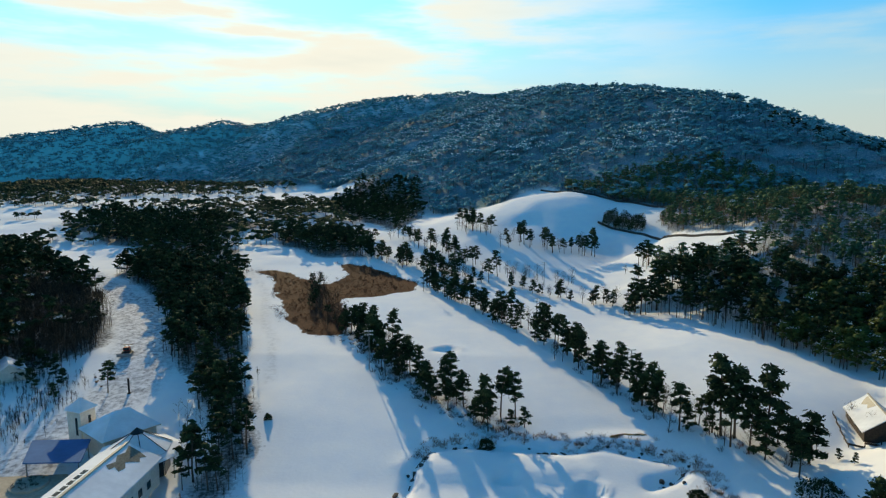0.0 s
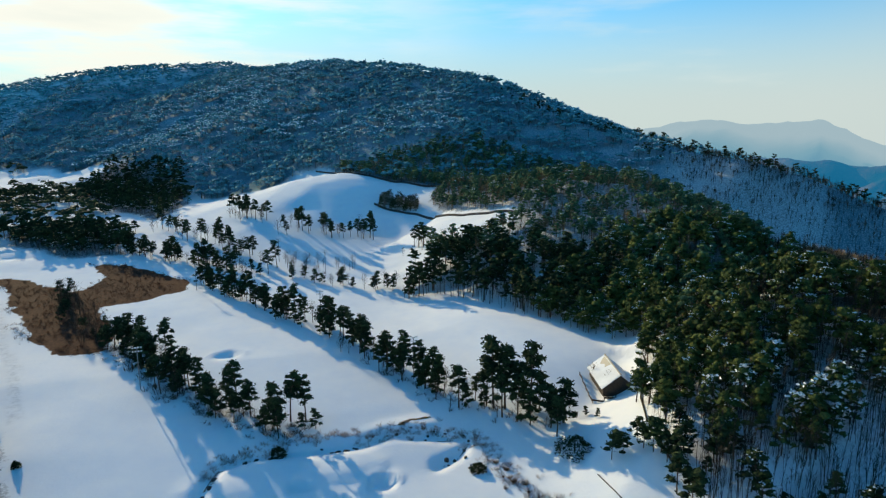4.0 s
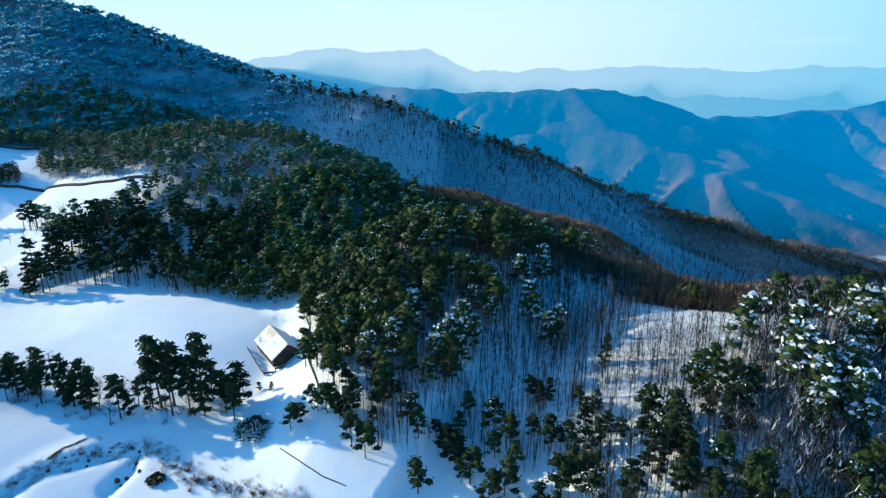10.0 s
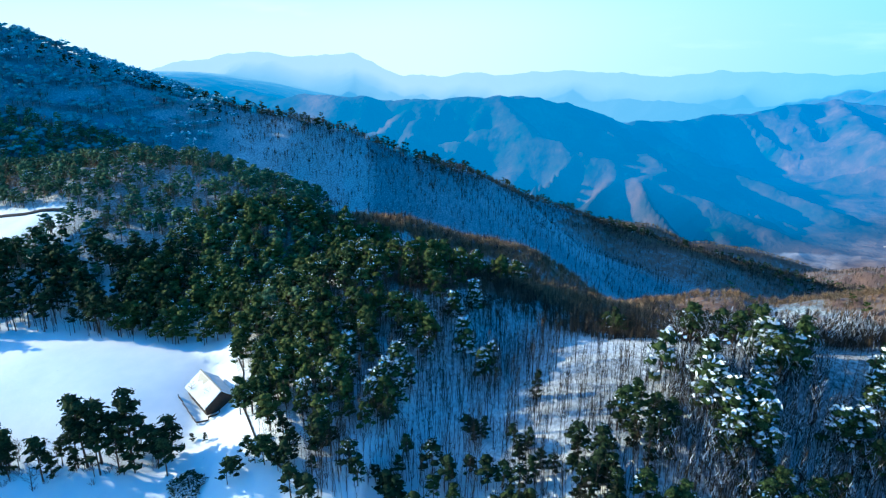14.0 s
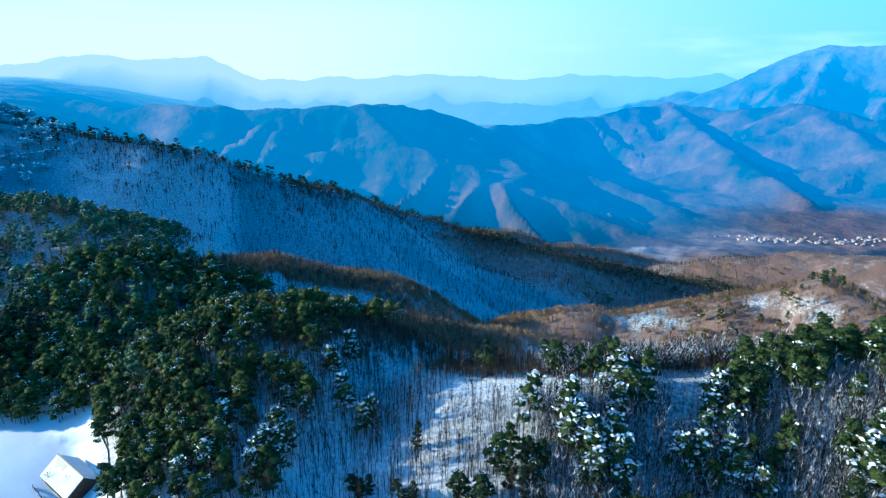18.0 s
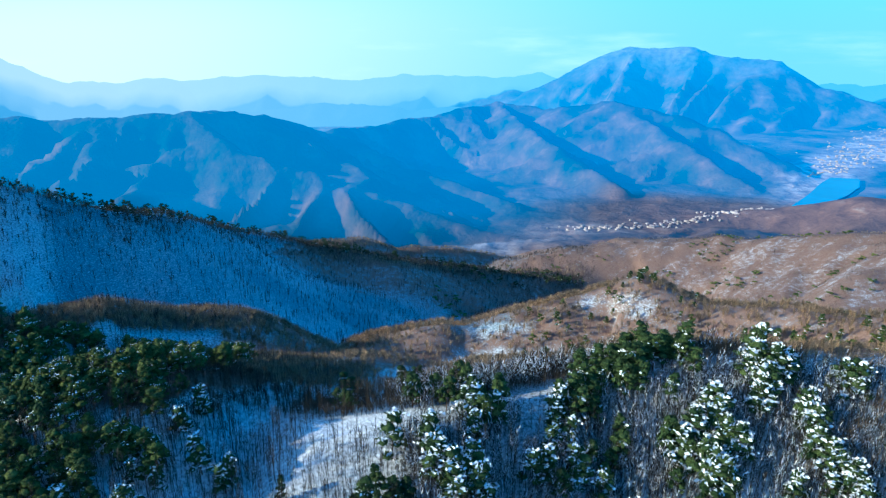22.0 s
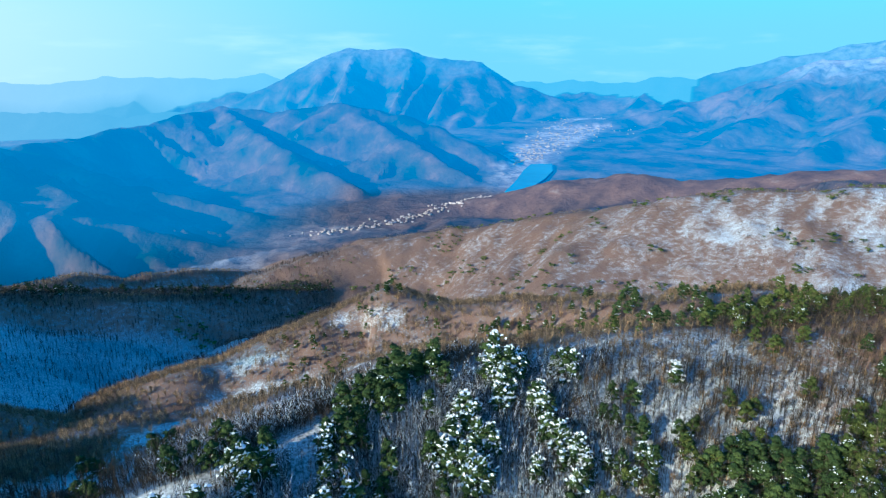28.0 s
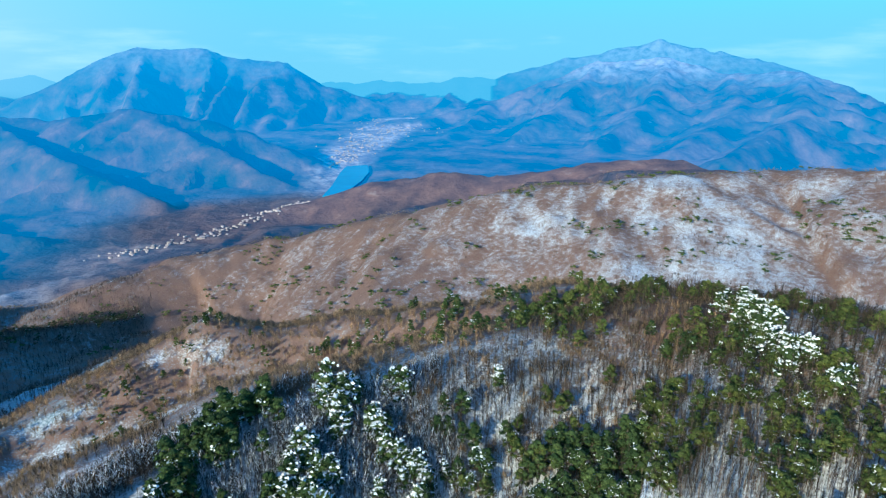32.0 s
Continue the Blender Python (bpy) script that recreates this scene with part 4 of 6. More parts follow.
YARD = [(84, 127), (99, 121), (111, 131), (117, 150), (110, 168), (92, 162)]


def east_of_path(x, y):
    return x > np.interp(y, [40, 86, 98, 110, 123, 135, 156, 175], [80, 85, 87, 92, 99, 111, 125, 133])


def on_knoll(x, y, chance):
    d, s, _ = near_line(KNOLL, x, y)
    meadow = inside(PLATEAU, x, y)
    return (d < 88) & ~meadow & (ground_at(x, y) > 9) & (s < 272) & (chance < 0.95) & (np.degrees(np.arctan2(x, y)) < 44 + 6 * chance)


x, y = scatter(3600, (60, 120, 330, 470), on_knoll, 12)
woods_knoll = tagged(planted("knoll_woods", knoll_set, x, y, rng.uniform(0.5, 0.88, len(x)), [bark, needles_mixed, tuft_snow], 2), "dense green pine woods on the round knoll", "woods", kind="stuff")


# the leafless snowy side of the near hill, south of its pines
GLADE = [(118, 96), (134, 86), (150, 92), (164, 100), (190, 90), (190, 40), (112, 40), (110, 70)]


def on_near(x, y, chance):
    d, s, _ = near_line(NEAR, x, y)
    open_side = inside(GLADE, x + 5 * fbm(x, y, 12, 2, 79), y + 5 * fbm(x, y, 12, 2, 80)) & (chance > 0.16)
    return (d < 62) & (s < 105) & (np.degrees(np.arctan2(x, y)) < 61 + 8 * chance) & east_of_path(x, y) & ~inside(YARD, x, y) & ~open_side & (chance < 0.9)


x, y = scatter(1250, (70, 50, 230, 220), on_near, 13)
woods_near = tagged(planted("near_woods", near_set, x, y, rng.uniform(0.55, 0.98, len(x)), [bark, needles, tuft_snow], 3), "green pine woods with snow on the near hill", "woods", kind="stuff")


def sticks(seed, tall=6.0, wide=2.2, count=30, thin=0.05):
    """A leafless crown seen from far off: a stem and a spray of twigs, one sliver each."""
    g = np.random.default_rng(seed)
    bits = [tube([(0, 0, 0), (0.1, 0.1, 0.7 * tall)], [0.014 * tall, 0.006 * tall], 3)]
    a, u = g.uniform(0, 6.28, count), np.sqrt(g.uniform(0, 1, count))
    tip = np.stack([wide * u * np.cos(a), wide * u * np.sin(a), tall * (1.0 - 0.42 * u * u) * g.uniform(0.82, 1.02, count)], 1)
    root = tip * np.array([0.25, 0.25, 0.0]) + np.stack([0 * a, 0 * a, tall * g.uniform(0.3, 0.62, count)], 1)
    side = np.stack([-np.sin(a), np.cos(a), 0 * a], 1) * thin
    verts = np.stack([root - side, root + side, tip], 1).reshape(-1, 3)
    bits.append((verts, np.arange(3 * count).reshape(-1, 3)))
    return join(bits)


def stuff(name, templates, x, y, lo, hi, mats, seed, label, category="woods"):
    s = np.random.default_rng(seed).uniform(lo, hi, len(x))
    return tagged(planted(name, templates, x, y, s, mats, seed), label, category, kind="stuff")


def az_of(x, y):
    return np.degrees(np.arctan2(x, y))


def in_poly(poly, n, seed):
    xs, ys = [p[0] for p in poly], [p[1] for p in poly]
    return scatter(n, (min(xs), min(ys), max(xs), max(ys)), lambda x, y, c: inside(poly, x, y), seed)


pink_twig = foliage("pale_pinkish_twigs", (0.10, 0.068, 0.055), (0.36, 0.27, 0.23))
bare_set = [[(*bare_tree(200 + k, 9.0 + k, 9, 6, 0.010), 0)] for k in range(5)]
thin_set = [[(*bare_tree(220 + k, 8.0 + k, 5, 4, 0.009), 0)] for k in range(4)]
tan_set = [[(*sticks(240 + k, 6.0, 2.4, 36, 0.045), 0)] for k in range(5)]
ridge_set = [[(*sticks(245 + k, 6.0, 3.2, 26, 0.11), 0)] for k in range(5)]
tan_far_set = [[(*sticks(250 + k, 6.0, 2.8, 12, 0.15), 0)] for k in range(4)]
valley_set = [[(*sticks(255 + k, 7.5, 1.4, 6, 0.09), 0)] for k in range(4)]
mid_thicket = [[(*sticks(275 + k, 7.0, 1.9, 15, 0.07), 0)] for k in range(5)]
mid_set = []
for k in range(5):
    wood, crown, snow = pine(300 + k, 11.0, 9, 8, 0.8, 2.7, 0.42, 4)
    mid_set.append([(*wood, 0), (*crown, 1), (*snow_bits(snow, 0.05, 0.5), 2)])


# ---- woods of the course
def ragged(poly, n, seed, keep=1.0):
    """Places within an outline whose edge is frayed."""
    xs, ys = [p[0] for p in poly], [p[1] for p in poly]
    return scatter(n, (min(xs) - 6, min(ys) - 6, max(xs) + 6, max(ys) + 6), lambda x, y, c: inside(poly, x + 7 * fbm(x, y, 14, 3, seed), y + 7 * fbm(x, y, 14, 3, seed + 1)) & (c < keep), seed)


dark_mats = [bark, needles_dark, tuft_snow]
x, y = ragged(STRIP, 2000, 41)
m = (y > 190) | (fbm(x, y, 9, 2, 67) > -0.15)
m &= np.random.default_rng(40).uniform(size=len(x)) < np.clip((y - 60) / 140, 0.5, 1)
stuff("strip_woods", mid_set, x[m], y[m], 0.6, 1.25, dark_mats, 41, "dark narrow wood of pines between the road and the fairway")
x, y = ragged(STRIP, 2000, 38)
m = y < 215
stuff("strip_thicket", mid_thicket, x[m], y[m], 0.35, 0.95, [dark_twig], 38, "dark leafless undergrowth in the narrow wood")
x, y = ragged(STRIP, 2000, 42)
stuff("strip_bare_trees", thin_set, x, y, 0.5, 1.0, [twig], 42, "leafless trees in the narrow wood")
for k, (poly, n, name, label) in enumerate(((MID_WOODS, 900, "middle_woods", "belt of dark pines across the snowy course"), (CLUMP_M, 360, "clump_woods", "clump of tall pines between two fairways"),
                                            (CLUMP_R, 800, "foot_woods", "dark pines at the mountain's foot"), (ROW_T, 70, "tall_row_woods", "open row of tall pines on the snow"),
                                            (FAR_LEFT, 1100, "far_left_woods", "belt of pines below the long mountain"), (ROAD_WOOD, 480, "road_wood", "wood of dark pines above the road"))):
    x, y = ragged(poly, n, 430 + 3 * k)
    stuff(name, plain_set if poly is FAR_LEFT else far_set, x, y, 0.65, 1.3, dark_mats, 43 + k, label)
x, y = ragged(CLUMP_M, 420, 39)
stuff("clump_bare_trees", thin_set, x, y, 0.5, 1.0, [twig], 39, "leafless trees among the pines of the clump")
x, y = ragged(WEST_HILL, 6500, 44)
m = x > -260
stuff("west_bare_woods", thin_set, x[m], y[m], 0.7, 1.2, [twig], 44, "dense leafless wood beside the road")
x, y = ragged([(-170, 288), (-134, 242), (-121, 208), (-119, 196), (-140, 190), (-185, 215), (-200, 270)], 5200, 37)
stuff("west_thicket", mid_thicket, x, y, 0.6, 1.2, [dark_twig], 37, "dark leafless thicket on the bank beside the road")
x, y = ragged(WEST_HILL, 1500, 45)
m = (fbm(x, y, 40, 2, 68) > -0.1) | (y > 270)
stuff("west_pines", far_set, x[m], y[m], 1.0, 1.75, dark_mats, 45, "dark pines in the wood beside the road")


def on_far_course(x, y, chance):
    h = ground_at(x, y)
    belt = fbm(x * 0.45, y * 1.5, 70, 3, 33)
    return (h < 40) & (h > 3) & (y > 400) & (belt > 0.02 - 0.3 * (y > 560) * (chance < 0.5)) & seen_side(x, y) & (beyond_foot(x, y) < 0.6) & (az_of(x, y) < 4)


x, y = scatter(5500, (-600, 400, 60, 980), on_far_course, 46)
stuff("far_course_woods", plain_set, x, y, 0.7, 1.2, dark_mats, 46, "rows of pines between the farther fairways")
HUT_WOODS = [(78, 246), (100, 214), (106, 196), (118, 176), (128, 185), (150, 200), (140, 235), (118, 262), (92, 270)]
x, y = ragged(HUT_WOODS, 400, 47)
stuff("hut_woods", mid_set, x, y, 0.8, 1.3, [bark, needles_dark, tuft_snow], 47, "open pine wood with snow under it at the foot of the knoll")
x, y = ragged(HUT_WOODS, 700, 48)
stuff("hut_bare_trees", bare_set, x, y, 0.5, 0.9, [twig], 48, "leafless trees among the pines at the foot of the knoll")


# ---- woods of the hills
def bare_near(x, y, chance):
    d, s, _ = near_line(NEAR, x, y)
    h = ground_at(x, y)
    return (d < 75) & (h > -6) & (az_of(x, y) > 44) & (np.hypot(x, y) < 196 + 0.3 * np.clip(az_of(x, y) - 110, 0, 60)) & (chance < 0.95 - 0.06 * np.exp(-(((x - 146) / 15) ** 2 + ((y - 40) / 24) ** 2)))


def slim_tree(seed, tall=9.0, thick=0.045):
    """A slender leafless tree of the hillside: a thin stem and steep thin branches."""
    g = np.random.default_rng(seed)
    lean = g.normal(size=2) * 0.06 * tall
    bits = [tube([(0, 0, 0), (0.5 * lean[0], 0.5 * lean[1], 0.55 * tall), (*lean, tall)], [0.075, 0.055, 0.015], 3)]
    n = 18
    t = g.uniform(0.38, 0.95, n)
    a = g.uniform(0, 6.28, n)
    reach = tall * 0.2 * (1.15 - 0.8 * t)
    root = np.stack([lean[0] * t, lean[1] * t, tall * t], 1)
    tip = root + np.stack([reach * np.cos(a), reach * np.sin(a), reach * g.uniform(1.0, 1.9, n)], 1)
    side = np.stack([-np.sin(a), np.cos(a), 0 * a], 1) * thick
    bits.append((np.stack([root - side, root + side, tip], 1).reshape(-1, 3), np.arange(3 * n).reshape(-1, 3)))
    return join(bits)


slim_set = [[(*slim_tree(270 + k, 8.0 + k), 0)] for k in range(5)]
snowy_slim_set = []
for k in range(5):
    v, t = slim_tree(280 + k, 7.0 + k, 0.075)
    light = (np.arange(len(t)) >= 12) & (np.arange(len(t)) % 3 == 0)
    snowy_slim_set.append([(v, t[~light], 0), (v, t[light], 1)])
x, y = scatter(30000, (-30, -240, 215, 130), lambda x, y, c: bare_near(x, y, c) & (c < np.where(az_of(x, y) < 84, 0.95, 0.55)) & (near_line(NEAR, x, y)[0] > 7) & (fbm(x, y, 20, 2, 76) > -0.75), 153)
stuff("hillside_bare_trees", slim_set, x, y, 0.6, 1.1, [dark_twig], 153, "slender leafless trees standing close on the snowy near hillside")
x, y = scatter(26000, (60, -130, 215, 40), lambda x, y, c: bare_near(x, y, c) & (az_of(x, y) > 79 + 5 * c) & (az_of(x, y) < 128) & (near_line(NEAR, x, y)[0] > 5) & (fbm(x, y, 24, 2, 81) > -0.5), 51)
stuff("snowy_bare_trees", snowy_slim_set, x, y, 0.5, 1.0, [dark_twig, tuft_snow], 51, "leafless trees with snow along their branches on the near hillside")


thicket_set = [[(*sticks(270 + k, 7.0, 1.9, 15, 0.07), 0)] for k in range(5)]
x, y = scatter(8000, (0, -240, 160, -100), lambda x, y, c: (near_line(NEAR, x, y)[0] < 95) & (ground_at(x, y) > 4), 158)
stuff("south_thicket", slim_set, x, y, 0.5, 0.9, [twig], 158, "dense slender leafless trees on the southern slope")


def on_crest(x, y, chance):
    dn, sn, _ = near_line(NEAR, x, y)
    behind = np.hypot(x, y) > np.interp(az_of(x, y), [50, 60, 68, 75, 85, 95, 118], [186, 178, 182, 168, 164, 176, 190])
    return (dn < 26) & (sn > 70) & behind & (az_of(x, y) > 50) & (az_of(x, y) < 118)


# darker twigs than on the brown ridge, with the crest's shade in their colour
x, y = scatter(7500, (120, -130, 230, 130), on_crest, 151)
stuff("crest_bare_trees", tan_set, x, y, 0.6, 1.1, [twig], 151, "dense dark-brown leafless trees along the near crest")
x, y = scatter(2400, (60, 120, 330, 470), lambda x, y, c: on_knoll(x, y, 0.5 * c), 152)
stuff("knoll_bare_trees", tan_set, x, y, 1.3, 1.9, [tan_twig], 152, "brown leafless trees among the pines of the knoll")


def brown_fuzz(x, y, chance):
    db, _, _ = near_line(BROWN, x, y)
    dn, sn, _ = near_line(NEAR, x, y)
    de, _, _ = near_line(NEAR_EAST, x, y)
    dk, sk, _ = near_line(KNOLL, x, y)
    r = np.hypot(x, y)
    crest = (db < 58) | ((db < 110) & (az_of(x, y) > 76) & (fbm(x, y, 18, 2, 74) > -0.1)) | ((dn < 26) & (sn > 255) & (r > 150)) | ((de < 17) & (x > 188)) | ((dk < 15) & (sk > 240))
    bare = fbm(x, y, 30, 3, 34) > 0.34
    strip = np.minimum.reduce([near_line(line, x, y)[0] for line in BARE_STRIPS]) + 3 * fbm(x, y, 12, 2, 91) < 8
    return crest & (~bare | (chance < 0.6)) & (~strip | (chance < 0.4)) & (az_of(x, y) > 44) & (r > 152)


x, y = scatter(19000, (100, -330, 430, 200), brown_fuzz, 52)
stuff("brown_ridge_trees", ridge_set, x, y, 0.6, 1.05, [tan_twig], 52, "dense sunlit brown leafless trees along the ridge")


x, y = scatter(5200, (175, 45, 340, 200), lambda x, y, c: brown_fuzz(x, y, c) & (near_line(BROWN, x, y)[0] > 40), 154)
stuff("saddle_bare_trees", ridge_set, x, y, 0.7, 1.1, [tan_twig], 154, "sunlit brown leafless trees along the lower crests")
x, y = scatter(5200, (70, 20, 230, 220), lambda x, y, c: (near_line(NEAR, x, y)[0] < 75) & (near_line(NEAR, x, y)[1] < 120) & (az_of(x, y) < 74) & east_of_path(x, y) & ~inside(YARD, x, y), 155)
stuff("near_hill_bare_trees", slim_set, x, y, 0.5, 0.95, [twig], 155, "brown leafless trees among the pines of the near hill")


def on_spur(x, y, chance):
    d, _, _ = near_line(SPUR, x, y)
    r = np.hypot(x, y)
    return (d < 520) & (az_of(x, y) > 86) & seen_side(x, y) & (r > 300) & (fbm(x, y, 60, 3, 35) < 0.32)


x, y = scatter(21000, (100, -980, 1000, 40), on_spur, 53)
stuff("brown_hill_trees", tan_far_set, x, y, 0.5, 0.9, [pink_twig], 53, "leafless brown woods on the farther hillside")


def shade_side(x, y, chance):
    h, r, a = ground_at(x, y), np.hypot(x, y), az_of(x, y)
    return (r > 235) & (r < 960) & (a > 42) & (a < 100) & (near_line(BROWN, x, y)[0] > 55) & (near_line(NEAR_EAST, x, y)[0] > 22)


x, y = scatter(28000, (150, -160, 960, 620), shade_side, 54)
stuff("valley_bare_woods", valley_set, x, y, 0.7, 1.3, [dark_twig], 54, "leafless woods on the shaded snowy slope")


x, y = scatter(40000, (250, -130, 840, 640), lambda x, y, c: (near_line(MAIN_EAST, x, y)[0] < (46 + 25 * fbm(x, y, 50, 3, 77)) * (0.35 + 0.75 * c)) & (az_of(x, y) > 40), 156)
stuff("crest_dark_woods", tan_far_set, x, y, 0.8, 1.3, [twig], 156, "dense dark leafless woods along the crest of the long ridge")


x, y = scatter(16000, (420, -140, 1000, 230), lambda x, y, c: np.minimum.reduce([near_line(line, x, y)[0] for line in LOW]) < 16 + 6 * fbm(x, y, 30, 2, 78), 157)
stuff("low_crest_trees", tan_far_set, x, y, 0.7, 1.1, [tan_twig], 157, "sunlit brown leafless trees along the low ridges")


def crest_pines(x, y, chance):
    d, s, _ = near_line(MAIN_EAST, x, y)
    return (d < 10 + 18 * (fbm(x, y, 60, 2, 36) > 0.1)) & (s > 60) & (chance < 0.5)


x, y = scatter(9000, (250, -130, 840, 640), crest_pines, 55)
stuff("crest_pines", far_set, x, y, 0.7, 1.1, [bark, needles_dark, tuft_snow], 55, "pines along the crest of the long ridge")


def brown_pines(x, y, chance):
    d = np.minimum(near_line(BROWN, x, y)[0], 0.16 * near_line(SPUR, x, y)[0])
    return (d < 60) & (fbm(x, y, 34, 2, 37) > 0.30) & (np.hypot(x, y) > 190) & (az_of(x, y) > 84) & seen_side(x, y)


x, y = scatter(5600, (100, -900, 900, 60), brown_pines, 56)
m = near_line(BROWN, x, y)[0] < 75
stuff("ridge_pines", far_set, x[m], y[m], 0.35, 0.8, [bark, needles, tuft_snow], 56, "green pines scattered over the brown ridge")
stuff("farther_ridge_pines", plain_set, x[~m], y[~m], 0.4, 0.9, [bark, needles, tuft_snow], 159, "small green pines scattered over the farther hillside")


def south_pines(x, y, chance):
    d, s, _ = near_line(NEAR, x, y)
    a = az_of(x, y)
    return (d < 62) & (a > 124 + 10 * (chance - 0.5)) & (a < 168) & (fbm(x, y, 22, 2, 38) > 0.0) & (ground_at(x, y) > 2)


x, y = scatter(1150, (0, -260, 190, -60), south_pines, 57)
stuff("south_slope_pines", [near_set[k] for k in (1, 2, 3, 5)], x, y, 0.4, 0.8, [bark, needles, tuft_snow], 57, "yellow-green pines on the sunny snowy slope")


FOOT = [(80, 112), (85, 70), (97, 34), (105, 0), (112, -40), (126, -40), (131, 0), (132, 28), (122, 60), (112, 86), (97, 112)]
x, y = in_poly(FOOT, 190, 58)
stuff("slope_foot_pines", near_set, x, y, 0.35, 0.85, [bark, needles_dark, tuft_snow], 58, "young green pines at the foot of the wooded slope")
SOUTH_WOOD = [(98, -112), (118, -114), (120, -128), (108, -146), (96, -150), (88, -138)]
x, y = in_poly(SOUTH_WOOD, 120, 59)
stuff("south_wood", near_set, x, y, 0.6, 0.95, [bark, needles_shade, tuft_snow], 59, "close stand of dark-green pines on the southern slope")
SOUTH_BELT = [(96, -204), (112, -200), (92, -170), (66, -140), (40, -128), (30, -145), (56, -168), (76, -190)]
x, y = in_poly(SOUTH_BELT, 170, 98)
stuff("south_belt_woods", [near_set[k] for k in (0, 4, 2)], x, y, 0.5, 0.85, [bark, needles, tuft_snow], 98, "sunlit pines half covered in snow on the southern spur")
EDGE_BELT = [(116, -168), (122, -158), (100, -150), (84, -138), (68, -130), (62, -140), (80, -152), (98, -164)]
x, y = in_poly(EDGE_BELT, 60, 99)
x2, y2 = in_poly([(106, -158), (100, -146), (90, -134), (80, -123), (70, -128), (80, -140), (92, -154)], 60, 96)
x, y = np.append(x, x2), np.append(y, y2)
stuff("south_edge_pines", [near_set[k] for k in (1, 2, 3, 4)], x, y, 0.5, 0.85, [bark, needles, tuft_snow], 99, "yellow-green pines in a belt down the southern slope")
EDGE_THICKET = [(104, -150), (60, -178), (42, -150), (58, -120), (98, -126)]
x, y = in_poly(EDGE_THICKET, 900, 97)
stuff("south_edge_thicket", slim_set, x, y, 0.5, 0.9, [pink_twig], 97, "leafless brown thicket between the pines of the southern slope")
BEHIND_HUT = [(108, 192), (115, 172), (124, 158), (137, 168), (150, 192), (140, 216), (120, 205)]
x, y = in_poly(BEHIND_HUT, 150, 60)
stuff("pines_behind_hut", near_set, x, y, 0.6, 0.95, [bark, needles, tuft_snow], 60, "tall pines standing close behind the shelter")
# ---- single trees
def part(name, data, parent, mat, label=""):
    """Links arrays (or a bmesh) as one mesh under a thing."""
    if isinstance(data, bmesh.types.BMesh):
        me = bpy.data.meshes.new(name)
        data.to_mesh(me)
        data.free()
        me.materials.append(mat)
    else:
        me = mesh_from(name, *data, [mat])
    ob = new(name, me)
    ob.parent = parent
    if label:
        ob["label"] = label
    return ob


def thing(name, label, category, group=""):
    e = new(name)
    e.empty_display_size = 0.5
    return tagged(e, label, category, group)


def pine_kind(seed, label, group, needle, snowy, name="pine_tree", **shape):
    wood, crown, snow = pine(seed, **shape)
    e = thing(name, label, "tree", group)
    part("trunk", wood, e, bark)
    part("crown", crown, e, needle)
    if snowy:
        part("snow", snow_bits(snow, snowy, 1.05), e, tuft_snow, "white snow lying on the branches")["kind"] = "stuff"
    return e


def bare_kind(seed, label, group, tall):
    g = np.random.default_rng(seed)
    e = thing("bare_tree", label, "tree", group)
    part("trunk", tube([(0, 0, 0), (0.1, 0, 0.5 * tall), (0.25, 0.1, tall)], [0.16, 0.1, 0.02], 5), e, bark)
    bits = []
    for b in range(16):
        t = 0.25 + 0.7 * b / 16
        a = 2.4 * b
        p = np.array([0.2 * t, 0.05 * t, tall * t])
        reach = tall * 0.32 * (1.1 - 0.65 * t)
        q = p + (reach * math.cos(a), reach * math.sin(a), reach * 1.1)
        bits.append(limb(p, q, 0.06, 0.02))
        for _ in range(4):
            s = p + g.uniform(0.3, 0.95) * (q - p)
            bits.append(limb(s, s + g.normal(size=3) * (0.4, 0.4, 0.25) * reach + (0, 0, 0.3 * reach), 0.03, 0.012))
    part("bare_crown", join(bits), e, twig)
    return e


used = set()


def plant(kinds, x, y, scale, g):
    """Sets one of the kinds at each place; the first use of a kind is the kind itself."""
    z = ground_at(x, y) - 0.2
    for px, py, pz, s in zip(x, y, z, scale):
        k = kinds[int(g.integers(0, len(kinds)))]
        m = pose(px, py, pz, g.uniform(-3, 3), g.uniform(-3, 3), g.uniform(0, 360))
        if k.name not in used:
            used.add(k.name)
            k.matrix_basis = m @ Matrix.Diagonal((s, s, s, 1))
        else:
            c = copy_thing(k, m)
            c.scale = (s, s, s * g.uniform(0.9, 1.1))


def along_row(line, spacing, wander, g):
    p = np.array(line, float)
    seg = np.hypot(*np.diff(p, axis=0).T)
    s = np.arange(0, seg.sum(), spacing) + g.uniform(-0.4, 0.4, len(np.arange(0, seg.sum(), spacing))) * spacing
    at = np.concatenate([[0], np.cumsum(seg)])
    s = s + np.clip(spacing, 0, 4) * 0.8 * np.sin(s * 0.31)
    return np.interp(s, at, p[:, 0]) + g.normal(0, wander, len(s)), np.interp(s, at, p[:, 1]) + g.normal(0, wander, len(s))


g = np.random.default_rng(61)
ROW = "pines in rows along the fairways"
tall_kinds = [pine_kind(400 + k, "tall dark-green pine with a bare trunk standing in snow", ROW, needles_dark, 0, tall=12.5, clumps=16, blades=20, size=0.5, spread=3.1, bare=0.46) for k in range(5)]
low_kinds = [pine_kind(410 + k, "bushy dark-green pine with branches down to the snow", ROW, needles_dark, 0, tall=8.0, clumps=14, blades=20, size=0.5, spread=2.5, bare=0.2) for k in range(4)]
ROW_A = [(-34, 232), (-28, 218), (-16, 188), (-4, 172), (7, 161), (13, 155)]
ROW_B = [(-8, 298), (3, 276), (13, 258), (26, 231), (36, 218), (45, 187), (52.5, 175), (58, 159), (66, 147)]
